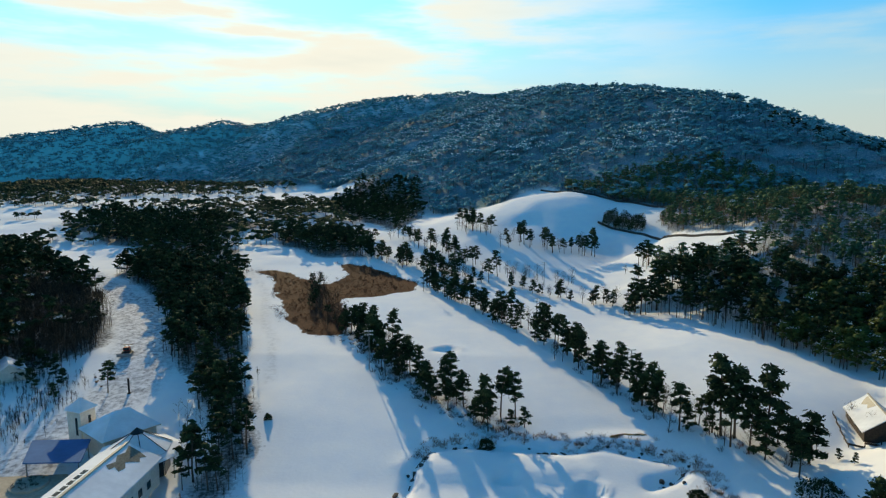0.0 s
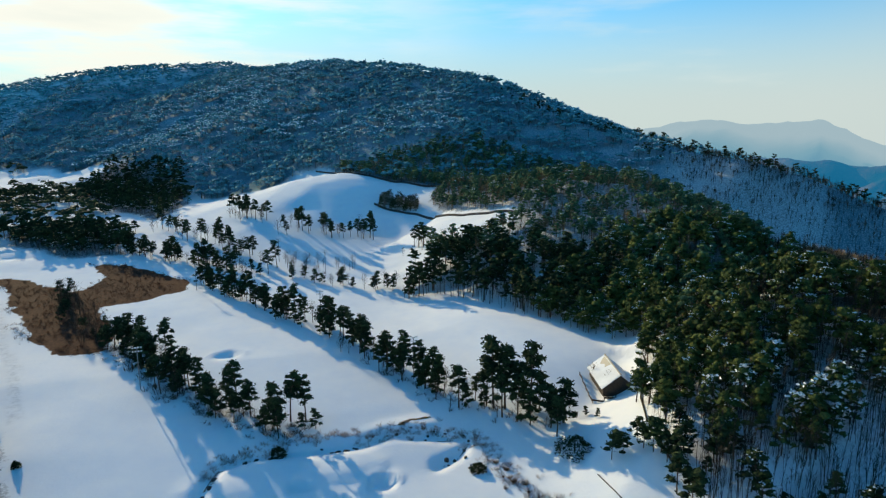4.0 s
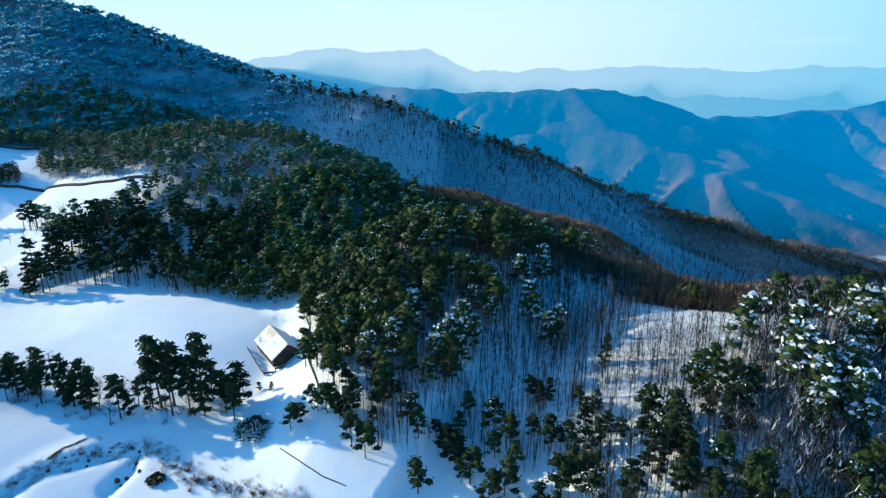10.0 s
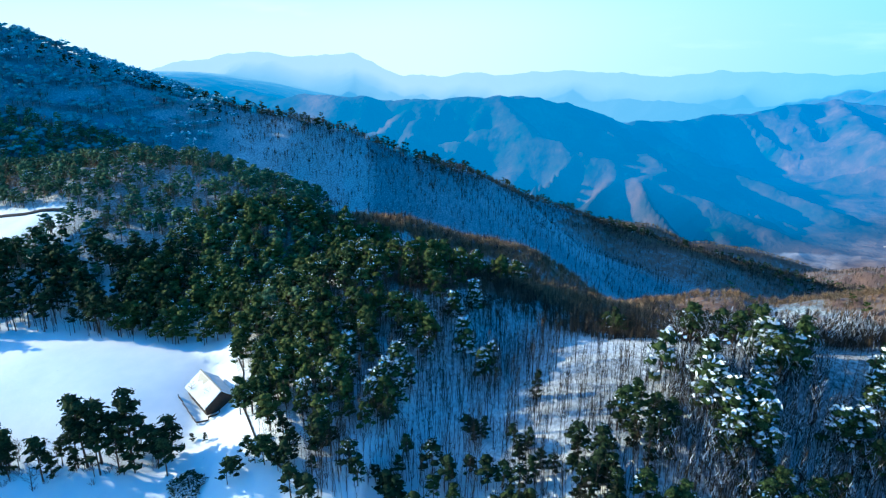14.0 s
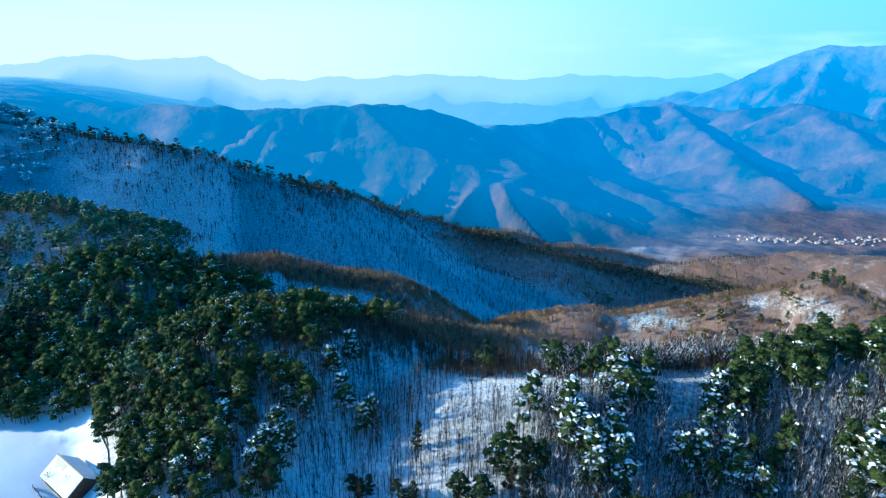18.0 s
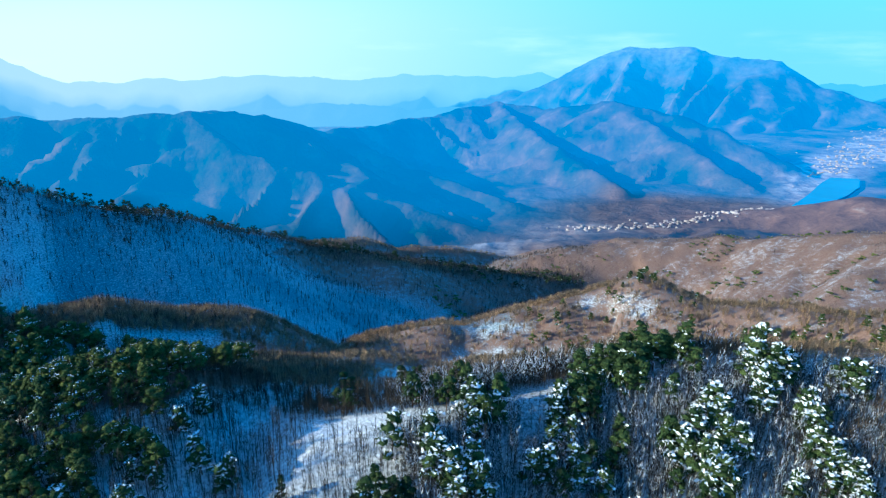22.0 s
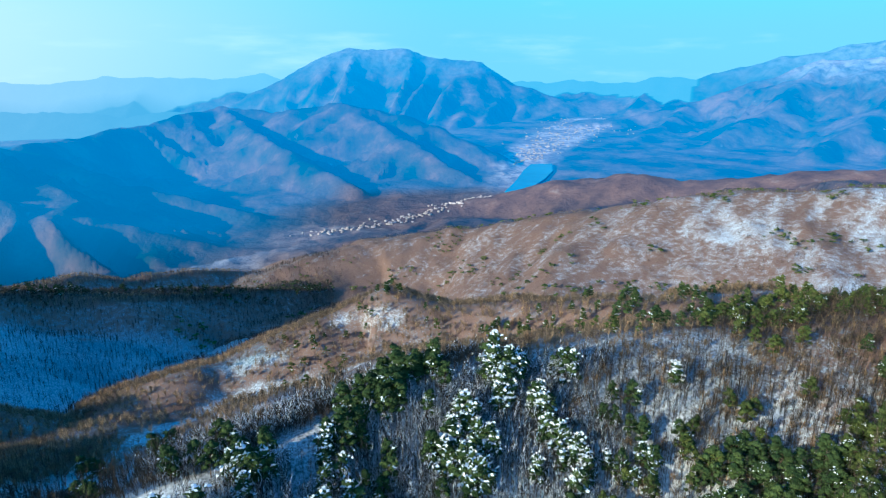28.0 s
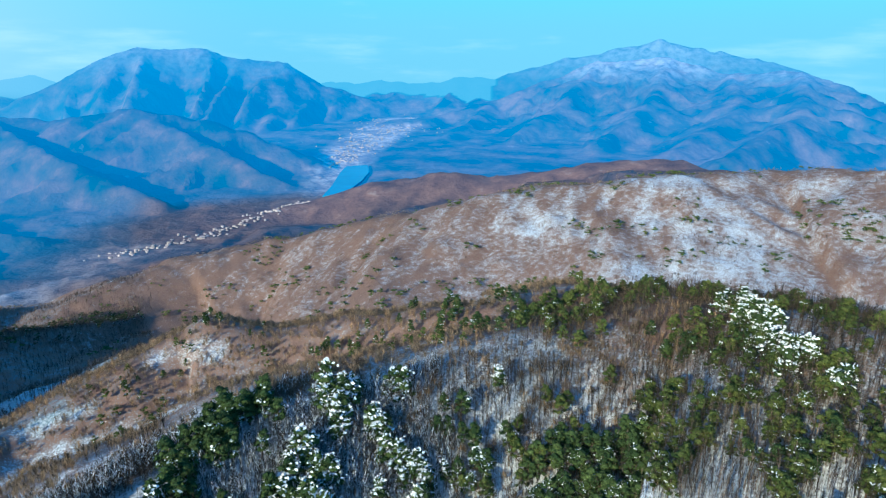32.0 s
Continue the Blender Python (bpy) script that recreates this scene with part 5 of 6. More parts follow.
ROW_C = [(35, 300), (47, 281), (56, 268), (71, 259), (78, 244)]
ROW_D = [(30, 316), (42, 312), (56, 303), (66, 298)]
ROW_E = [(-45, 365), (-27, 350), (-7, 326), (16, 305)]
for line, gap, wander, kinds in ((ROW_A, 3.6, 2.2, low_kinds), (ROW_A, 3.4, 2.6, tall_kinds), (ROW_B, 3.8, 1.6, tall_kinds), (ROW_B, 4.6, 1.8, low_kinds), (ROW_C, 5.5, 1.8, low_kinds),
                                 (ROW_E, 4.5, 3.5, tall_kinds), (ROW_E, 5, 3, low_kinds)):
    x, y = along_row(line, gap, wander, g)
    plant(kinds, x, y, g.uniform(0.65, 1.05, len(x)), g)
# the two tall pines that stand alone, and the clump by the hut
x, y = np.array([15.5, 19.5, 18.0, 21.5, 12.0]), np.array([159.0, 158.5, 155.0, 154.0, 157.0])
plant(tall_kinds[:2], x[:2], y[:2], np.array([1.08, 0.95]), g)
plant(tall_kinds[2:3], np.array([28.0]), np.array([313.0]), np.array([1.0]), g)
plant(low_kinds, x[2:], y[2:], np.array([0.6, 0.7, 0.7]), g)
x, y = np.array([68.8, 72.5, 74, 78, 68.7, 71, 75.5, 77.6, 76, 80, 79, 82.0]), np.array([141, 139, 134.5, 131, 146, 144, 138, 127, 142, 135, 139, 131.0])
plant(tall_kinds + low_kinds[:2], x, y, g.uniform(0.85, 1.6, len(x)), g)

SNOWY = "snow-laden pines on the near hillside"
snow_kinds = [pine_kind(420 + k, "green pine laden with fresh snow on a wooded slope", SNOWY, needles_shade, 0.66, "snow_laden_pine", tall=12.0, clumps=18, blades=18, size=0.5, spread=4.2, bare=0.22, flake=1.2) for k in range(5)]
green_kinds = [pine_kind(430 + k, "green pine with a little snow on a wooded slope", "green pines on the near hillside", needles_shade, 0.1, "hillside_pine", tall=12.5, clumps=17, blades=18, size=0.52, spread=3.6, bare=0.32) for k in range(5)]
fir_kinds = [pine_kind(440 + k, "slender dark fir among leafless trees", "dark firs on the near hillside", needles_dark, 0.06, "fir_tree", tall=12.5, clumps=22, blades=18, size=0.5, spread=2.3, bare=0.06) for k in range(3)]


def clusters(kinds, places, g):
    """Groups of trees: (x, y, how many, how far apart, scale)."""
    for cx, cy, n, apart, scale in places:
        x, y = cx + g.normal(0, apart, n), cy + g.normal(0, apart, n)
        plant(kinds, x, y, scale * g.uniform(0.75, 1.12, n), g)


# the tall pine at the clearing's edge, and firs below it
clusters(green_kinds, [(128, 31, 1, 0, 1.25), (129, 27, 2, 1.5, 0.9)], g)
clusters(fir_kinds, [(118, 27, 5, 4.0, 0.9), (113, 33, 4, 4.0, 0.7), (125, 24, 3, 2.0, 0.85), (120, 62, 2, 3.0, 0.6), (133, 53, 1, 0, 0.6)], g)
# snow-laden pines in loose groups over the shaded flank
clusters(snow_kinds, [(143, 18, 3, 2.0, 1.0), (134, 7, 7, 3.0, 1.1), (155, 4, 6, 4.0, 1.0), (151, -59, 11, 5.0, 1.15), (164, -78, 9, 5.0, 1.05), (142, -89, 7, 4.5, 1.0), (134, -100, 5, 5.0, 0.85),
                      (130, -40, 6, 6.0, 1.0), (144, -128, 1, 0, 0.85), (118, -20, 5, 5.0, 0.9), (146, -20, 5, 6.0, 0.95), (126, -70, 5, 6.0, 0.9), (160, -20, 4, 4.0, 0.9), (112, -52, 4, 6.0, 0.9)], g)
clusters(snow_kinds, [(140, -78, 3, 6.0, 0.95), (156, -90, 5, 5.0, 1.0), (138, -28, 3, 5.0, 0.95), (122, -60, 3, 5.0, 0.9)], g)
clusters(snow_kinds, [(103, -200, 6, 3.5, 0.8), (94, -194, 6, 3.0, 0.8), (86, -188, 6, 3.0, 0.8), (78, -182, 5, 3.0, 0.8), (70, -177, 5, 3.0, 0.8), (62, -172, 4, 3.0, 0.8)], g)
clusters(green_kinds, [(55, -146, 6, 3.5, 0.8), (110, -178, 5, 5.0, 0.7), (96, -178, 4, 5.0, 0.7)], g)
# dark pines along the crest
clusters(green_kinds, [(168, -28, 14, 5.0, 0.95), (173, -42, 14, 5.0, 1.0), (178, -55, 12, 5.5, 0.95), (160, 2, 7, 5.0, 0.9), (165, 24, 3, 3.0, 0.85), (170, 10, 3, 4.0, 0.85), (172, 48, 3, 3.0, 0.8), (205, 28, 4, 3.5, 0.8), (208, 50, 3, 2.0, 0.75)], g)
clusters(green_kinds, [(150, -108, 5, 6.0, 0.8), (130, -112, 7, 8.0, 0.75), (138, -50, 6, 8.0, 0.8), (150, -30, 7, 8.0, 0.8), (120, -5, 6, 7.0, 0.85), (112, 10, 6, 7.0, 0.8), (156, -44, 6, 6.0, 0.85)], g)
# low pines on the knobs and hollows of the brown ridge
clusters(green_kinds, [(310, -80, 9, 5.0, 0.5), (300, -62, 4, 5.0, 0.4), (214, -155, 11, 6.0, 0.6), (180, -149, 8, 6.0, 0.65), (255, -115, 7, 5.0, 0.5), (234, -127, 6, 6.0, 0.5), (196, -182, 8, 7.0, 0.6), (290, -95, 4, 5.0, 0.4), (306, -30, 4, 6.0, 0.35)], g)
# pines at the edge of the near hill's wood, some white with snow
x, y = in_poly([(95, 110), (116, 90), (122, 94), (140, 104), (150, 125), (135, 145), (112, 140), (98, 125)], 62, 64)
plant(green_kinds, x, y, g.uniform(0.6, 0.95, len(x)), g)
clusters(snow_kinds, [(112, 100, 6, 4.0, 0.75), (116, 84, 7, 4.0, 0.8), (138, 74, 4, 3.5, 0.8), (124, 90, 5, 4.0, 0.7), (150, 88, 4, 4.0, 0.75), (104, 104, 4, 4.0, 0.65)], g)
x, y = in_poly([(84, 112), (92, 70), (112, 40), (122, 46), (112, 80), (96, 112)], 36, 66)
plant(green_kinds, x, y, g.uniform(0.45, 0.75, len(x)), g)

ALONE = "leafless trees between the fairways"
bare_kinds = [bare_kind(450 + k, "slender leafless tree standing in snow", ALONE, 8.0 + k) for k in range(3)]
ROW_F = [(-62, 300), (-54, 272), (-44, 242), (-37, 226)]
for line, n in (([(11, 414), (28, 387)], 9), ([(36, 369), (54, 355), (72, 349), (92, 343)], 16), ([(0, 367), (20, 322)], 8), ([(-32, 421), (-8, 376), (5, 355)], 12), ([(92, 302), (98, 296), (103, 288)], 4)):
    length = sum(math.hypot(b[0] - a[0], b[1] - a[1]) for a, b in zip(line[:-1], line[1:]))
    x, y = along_row(line, length / n, 2.6, g)
    plant(tall_kinds, x, y, g.uniform(0.6, 1.1, len(x)), g)
    x, y = along_row(line, length / n, 4.5, g)
    plant(bare_kinds, x, y, g.uniform(0.5, 0.95, len(x)), g)
x, y = along_row(ROW_F, 5.5, 3.5, g)
plant(low_kinds, x, y, g.uniform(0.4, 0.8, len(x)), g)
for line, gap in ((ROW_F, 2.2), (ROW_E, 3.2), (ROW_C, 4.0), (ROW_D, 2.6), (ROW_A, 3.0), (ROW_B, 4.0), ([(66, 140), (88, 136), (96, 140)], 3.0)):
    x, y = along_row(line, gap, 2.8, g)
    plant(bare_kinds, x, y, g.uniform(0.5, 0.9, len(x)), g)

# ---------------------------------------------------------------- buildings and things of the course
wall_paint = plain("cream_wall", (0.62, 0.58, 0.50), 0.85, 0.12, 1.5)
dark_wood = plain("dark_wood", (0.06, 0.045, 0.035), 0.8, 0.4, 3.0)
beige_trim = plain("beige_metal_trim", (0.50, 0.44, 0.34), 0.6, 0.12, 2.0)
roof_snow = plain("roof_snow", (0.82, 0.84, 0.87), 0.95, 0.05, 0.8, relief=0.05)
thatch = plain("weathered_roof", (0.20, 0.19, 0.15), 0.95, 0.4, 2.5)
blue_roof = plain("blue_grey_roofing", (0.05, 0.15, 0.33), 0.95, 0.08, 0.6)
black_metal = plain("black_metal", (0.02, 0.02, 0.022), 0.5, 0.3, 3.0)
grey_metal = plain("grey_metal", (0.25, 0.26, 0.27), 0.4, 0.2, 3.0, 0.6)
lamp_white = plain("lamp_glass", (0.75, 0.75, 0.72), 0.3, 0.05, 5.0)
glass = plain("dark_window", (0.02, 0.03, 0.035), 0.1, 0.1, 1.0)
stone = plain("dark_rock", (0.07, 0.06, 0.055), 0.9, 0.5, 1.5)
paving = plain("stone_paving", (0.42, 0.36, 0.28), 0.85, 0.15, 1.5)
red_twig = foliage("red_brown_twigs", (0.14, 0.06, 0.035), (0.36, 0.19, 0.11))
reed_brown = foliage("frozen_reeds", (0.07, 0.028, 0.018), (0.22, 0.10, 0.06))
pink_scrub = foliage("pinkish_scrub", (0.22, 0.12, 0.09), (0.52, 0.36, 0.29))
dry_grass = foliage("dry_grass", (0.30, 0.18, 0.05), (0.55, 0.36, 0.12))
orange_paint = plain("red_machine_paint", (0.35, 0.05, 0.03), 0.45, 0.2, 3.0)


def bm_box(bm, size, at=(0, 0, 0), turn=0.0, bevel=0.03):
    r = bmesh.ops.create_cube(bm, size=1, matrix=pose(*at, 0, 0, turn) @ Matrix.Diagonal((*size, 1)))
    if bevel:
        edges = list({e for v in r["verts"] for e in v.link_edges})
        bmesh.ops.bevel(bm, geom=edges, offset=bevel, segments=1, affect="EDGES")
    return bm


def box(size, at=(0, 0, 0), turn=0.0, bevel=0.03):
    return bm_box(bmesh.new(), size, at, turn, bevel)


def rod(a, b, r, sides=6):
    return limbs([(a, b, r)], sides)


def limbs(list_of, sides=6):
    """Round bars from a to b, joined as one part."""
    bm = bmesh.new()
    for a, b, r in list_of:
        a, b = Vector(a), Vector(b)
        d = b - a
        m = Matrix.Translation((a + b) / 2) @ d.to_track_quat("Z", "Y").to_matrix().to_4x4()
        bmesh.ops.create_cone(bm, cap_ends=True, segments=sides, radius1=r, radius2=r * 0.92, depth=d.length, matrix=m)
    return bm


def slab(corners, thick, lift=0.0):
    """A roof plate of any outline, with thickness below its top."""
    bm = bmesh.new()
    top = [bm.verts.new(Vector(c) + Vector((0, 0, lift))) for c in corners]
    low = [bm.verts.new(Vector(c) + Vector((0, 0, lift - thick))) for c in corners]
    bm.faces.new(top)
    bm.faces.new(low[::-1])
    n = len(corners)
    for k in range(n):
        bm.faces.new((top[k], low[k], low[(k + 1) % n], top[(k + 1) % n]))
    bmesh.ops.recalc_face_normals(bm, faces=bm.faces)
    return bm


def gable(length, width, wall_h, rise, over=0.5):
    """Wall shell with gable ends (length along y), as a bmesh with its base at z 0."""
    bm = bmesh.new()
    w, q = width / 2, length / 2
    ring = []
    for y in (-q, q):
        ring.append([bm.verts.new(p) for p in ((-w, y, 0), (w, y, 0), (w, y, wall_h), (0, y, wall_h + rise), (-w, y, wall_h))])
    a, b = ring
    bm.faces.new(a)
    bm.faces.new(b[::-1])
    for k in range(5):
        bm.faces.new((a[k], b[k], b[(k + 1) % 5], a[(k + 1) % 5]))
    bmesh.ops.recalc_face_normals(bm, faces=bm.faces)
    return bm


def roof_half(length, width, wall_h, rise, side, over=0.6, thick=0.25, lift=0.1):
    w, q = width / 2 + over, length / 2 + over
    drop = rise * over / (width / 2)
    z = wall_h + rise + lift
    c = [(0, -q, z), (side * w, -q, wall_h - drop + lift), (side * w, q, wall_h - drop + lift), (0, q, z)]
    return slab(c, thick)


# the shelter beside the near hill
def shelter():
    e = thing("shelter_hut", "snow-roofed dark wooden shelter on a terrace at the wood's edge", "building")
    part("wall", gable(14.6, 8.8, 2.9, 3.4), e, dark_wood)
    for side, nm in ((-1, "roof"), (1, "roof")):
        part(nm, roof_half(14.6, 8.8, 2.9, 3.4, side), e, roof_snow, "roof slope under smooth white snow")
    part("ridge_cap", box((0.5, 15.9, 0.18), (0, 0, 6.52), bevel=0.05), e, beige_trim, "bare beige ridge")
    part("bare_roof_patch", slab([(q, w, 6.40 + 0.773 * q) for q, w in ((-0.3, 0.5), (-1.8, 1.2), (-1.3, 3.0), (-2.2, 4.6), (-1.0, 6.4), (-0.3, 6.8))][::-1], 0.04, 0.06), e, beige_trim, "patch of roofing where the snow slid off")
    for yy in (-4, 0, 4):
        part("window", box((0.12, 1.6, 1.2), (-4.45, yy, 1.7), bevel=0.02), e, glass)
    part("door", box((1.2, 0.12, 2.1), (1.2, -6.85, 1.05), bevel=0.02), e, black_metal)
    e.matrix_basis = pose(102.6, 140.0, -3.2, 0, 0, -19)
    return e


shelter()
fence = thing("terrace_fence", "low dark timber fence round the shelter terrace", "fence")
turn = pose(102.6, 140.0, -3.2, 0, 0, -19)
line = [(-7.3, 7.0), (-7.3, 3.4), (-7.3, -0.2), (-7.3, -3.8), (-7.3, -7.6), (-4.4, -8.6), (-1.4, -9.0)]
feet = []
for q in line:
    p = turn @ Vector((*q, 0))
    feet.append(Vector((p.x, p.y, float(ground_at(p.x, p.y)[0]))))
for p in feet:
    part("post", box((0.16, 0.16, 1.3), (p.x, p.y, p.z + 0.3), bevel=0), fence, dark_wood)
for a, b in zip(feet[:-1], feet[1:]):
    d = b - a
    mid = (a + b) / 2
    part("board", box((d.length, 0.1, 0.5), (mid.x, mid.y, mid.z + 0.45), math.degrees(math.atan2(d.y, d.x)), 0), fence, dark_wood)


# the clubhouse: hall, tower, pavilion and long wing
def clubhouse():
    e = thing("clubhouse", "cream clubhouse with snowy roofs, a square tower and an octagonal pavilion", "building")
    z = -10.5
    # long wing
    m = pose(-69.5, 116.0, z, 0, 0, -3)

    def put(name, bm, mat, label="", at=m):
        ob = part(name, bm, e, mat, label)
        ob.matrix_basis = at
        return ob
    put("wall", gable(25, 14, 6.2, 3.0), wall_paint)
    put("roof", roof_half(25, 14, 6.2, 3.0, -1), roof_snow, "snowy roof slope")
    put("roof", roof_half(25, 14, 6.2, 3.0, 1), roof_snow, "snowy roof slope with a bare patch")
    put("ridge_trim", box((0.7, 26.4, 0.3), (0, 0, 9.35), bevel=0.08), beige_trim, "long beige ridge trim")
    put("bare_roof_patch", slab([(q, w, 9.3 - 0.429 * q) for q, w in ((0.9, 3.4), (2.0, 2.6), (2.4, 4.0), (3.6, 3.2), (4.0, 5.0), (3.1, 6.6), (3.9, 7.6), (5.0, 8.6), (4.4, 10.0), (5.2, 11.0), (3.4, 11.8), (0.7, 12.2), (1.5, 9.6), (0.8, 7.6), (1.7, 5.6))], 0.05, 0.06), thatch, "dark weathered patch free of snow")
    for k in range(6):
        put("skylight", box((1.5, 1.5, 0.12), (-2.2, -9 + 2.1 * k, 8.42), bevel=0.02), glass, "dark skylight")
        put("window", box((0.12, 1.4, 1.7), (7.02, -9 + 3.4 * k, 2.4), bevel=0.02), glass)
    # hall with a hipped roof
    mh = pose(-79.5, 146.0, z, 0, 0, -38)
    put("wall", box((11.5, 12.5, 5.6), (0, 0, 2.8), bevel=0.05), wall_paint, "cream hall wall", mh)
    peak = [(0, -1.5, 9.6), (0, 2.5, 9.6)]
    rim = [(-6.5, -7, 5.5), (6.5, -7, 5.5), (6.5, 7, 5.5), (-6.5, 7, 5.5)]
    for q in ([rim[0], rim[1], peak[0]], [rim[1], rim[2], peak[1], peak[0]], [rim[2], rim[3], peak[1]], [rim[3], rim[0], peak[0], peak[1]]):
        put("roof", slab(q, 0.22, 0.1), roof_snow, "snowy hip of the hall roof", mh)
    put("eave_trim", box((13.2, 14.2, 0.25), (0, 0, 5.35), bevel=0.05), beige_trim, "", mh)
    # square tower
    mt = pose(-90.3, 148.6, z, 0, 0, -20)
    tower = put("tower", box((4.4, 4.4, 9.2), (0, 0, 4.6), bevel=0.06), wall_paint, "square cream tower with a pyramid roof", mt)
    apex = (0, 0, 11.8)
    cs = [(-2.7, -2.7, 9.1), (2.7, -2.7, 9.1), (2.7, 2.7, 9.1), (-2.7, 2.7, 9.1)]
    for k in range(4):
        part("tower_roof", slab([cs[k], cs[(k + 1) % 4], apex], 0.15, 0.1), tower, roof_snow, "snowy side of the tower roof")
    part("slit_window", box((0.7, 0.12, 4.5), (0.9, -2.22, 5.2), bevel=0), tower, glass, "tall slit window")
    part("slit_window", box((0.12, 0.7, 4.5), (2.22, 0.4, 5.2), bevel=0), tower, glass, "tall slit window")
    # octagonal pavilion
    mp = pose(-68.6, 133.0, z, 0, 0, 10)
    pav = put("pavilion", box((0.3, 0.3, 10.6), (0, 0, 5.3), bevel=0.02), grey_metal, "octagonal pavilion with a snowy tent roof", mp)
    top = (0, 0, 10.4)
    ring = [(7.2 * math.cos(math.pi * (k + 0.5) / 4), 7.2 * math.sin(math.pi * (k + 0.5) / 4), 6.0) for k in range(8)]
    skirt = [(9.4 * math.cos(math.pi * (k + 0.5) / 4), 9.4 * math.sin(math.pi * (k + 0.5) / 4), 5.3) for k in range(8)]
    for k in range(8):
        j = (k + 1) % 8
        part("roof_panel", slab([ring[k], ring[j], top], 0.18), pav, roof_snow if k not in (2,) else thatch, "snowy panel of the tent roof")
        part("skirt_roof", slab([skirt[k], skirt[j], tuple(0.98 * c for c in ring[j][:2]) + (5.8,), tuple(0.98 * c for c in ring[k][:2]) + (5.8,)], 0.2), pav, roof_snow, "lower snowy roof ring")
        part("roof_rib", rod(Vector(ring[k]) + Vector((0, 0, 0.12)), Vector(top) + Vector((0, 0, 0.12)), 0.09, 5), pav, black_metal, "dark rib")
        part("post", rod((skirt[k][0] * 0.95, skirt[k][1] * 0.95, 0), (skirt[k][0] * 0.95, skirt[k][1] * 0.95, 5.2), 0.16), pav, wall_paint)
    bm = bmesh.new()
    bmesh.ops.create_cone(bm, cap_ends=True, segments=8, radius1=1.5, radius2=0.05, depth=1.2, matrix=pose(0, 0, 10.4))
    part("lantern", bm, pav, glass, "glazed lantern on the roof's tip")
    for k in range(8):
        j = (k + 1) % 8
        a, b = Vector(ring[k]) * 0.9, Vector(ring[j]) * 0.9
        mid = (a + b) / 2
        part("glazing", box(((b - a).length * 0.94, 0.1, 4.6), (mid.x, mid.y, 2.6), math.degrees(math.atan2(b.y - a.y, b.x - a.x)), 0), pav, glass, "dark glazed side")
    return e


clubhouse()
canopy = thing("terrace_canopy", "flat blue-grey canopy on thin posts over the terrace", "canopy")
c = [(-97.3, 140.1, -6.0), (-83.9, 141.0, -6.0), (-79.8, 129.6, -6.0), (-92.2, 128.9, -6.0)]
part("canopy_roof", slab(c, 0.3), canopy, blue_roof, "flat deep-blue roof")
for k, q in enumerate(c):
    mid = Vector((-88.3, 134.9, -6.0))
    p = Vector(q).lerp(mid, 0.1)
    part("post", rod((p.x, p.y, -11.5), (p.x, p.y, -6.2), 0.13), canopy, grey_metal)
terrace = tagged(part("terrace", slab([(-99, 130, -9.9), (-84, 131.5, -9.9), (-80, 119, -9.9), (-95, 118, -9.9)], 2.0), None, paving), "pale stone terrace partly under snow", "terrace", kind="structure")
bed = thing("flower_bed", "round bed of dry plants edged with stone on the terrace", "flower bed")
bm = bmesh.new()
bmesh.ops.create_cone(bm, cap_ends=True, segments=28, radius1=4.0, radius2=3.8, depth=0.5, matrix=pose(-89.5, 126.5, -9.7))
part("stone_edge", bm, bed, paving)
g2 = np.random.default_rng(71)
part("dry_plants", join([(v + (-89.5 + 3.2 * math.cos(a) * r, 126.5 + 3.2 * math.sin(a) * r, -9.5), t) for v, t, a, r in [(*bush(500 + k, 0.6, 0.7, 12), g2.uniform(0, 6.28), math.sqrt(g2.uniform())) for k in range(24)]]), bed, twig)["kind"] = "stuff"
house = thing("roadside_house", "small house with a snowy hipped roof among trees", "building")
part("wall", gable(9, 8, 3.0, 2.6), house, wall_paint)
part("roof", roof_half(9, 8, 3.0, 2.6, -1), house, roof_snow)
part("roof", roof_half(9, 8, 3.0, 2.6, 1), house, roof_snow)
house.matrix_basis = pose(-131.0, 181.0, float(ground_at(-131, 181)[0]) - 0.3, 0, 0, 40)


# a snow groomer on the road
def groomer():
    e = thing("snow_groomer", "dark tracked snow groomer with a raised blade on the snowy road", "vehicle")
    part("body", box((2.3, 3.6, 0.9), (0, 0, 1.1), bevel=0.12), e, black_metal)
    part("cab", box((2.0, 1.7, 1.3), (0, 0.5, 2.1), bevel=0.2), e, orange_paint, "dark red cab")
    part("windscreen", box((1.7, 0.06, 0.8), (0, -0.38, 2.25), bevel=0.02), e, glass)
    for s in (-1, 1):
        track = part("track", box((0.9, 4.6, 0.9), (1.25 * s, 0, 0.5), bevel=0.3), e, black_metal)
        for k in range(4):
            part("wheel", rod((1.70 * s, -1.6 + 1.05 * k, 0.45), (1.76 * s, -1.6 + 1.05 * k, 0.45), 0.35, 10), track, grey_metal)
    part("blade", box((4.6, 0.25, 1.1), (0, -2.9, 0.9), bevel=0.06), e, grey_metal)
    part("roof_bar", box((4.0, 0.3, 0.16), (0, 0.8, 3.4), bevel=0.04), e, black_metal)
    for s in (-0.6, 0.6):
        part("bar_post", rod((s, 0.8, 2.7), (s, 0.8, 3.4), 0.07), e, black_metal)
        part("lamp", box((0.25, 0.1, 0.2), (s, -0.45, 2.85), bevel=0.03), e, lamp_white)
    e.matrix_basis = pose(-104.3, 199.0, float(ground_at(-104.3, 199)[0]), 0, 0, 12)


groomer()
sign = thing("road_post", "tall black marker post beside the road", "post")
part("post", box((0.5, 0.35, 4.6), (0, 0, 2.3), bevel=0.06), sign, black_metal)
part("foot", box((0.9, 0.9, 0.3), (0, 0, 0.1), bevel=0.05), sign, stone)
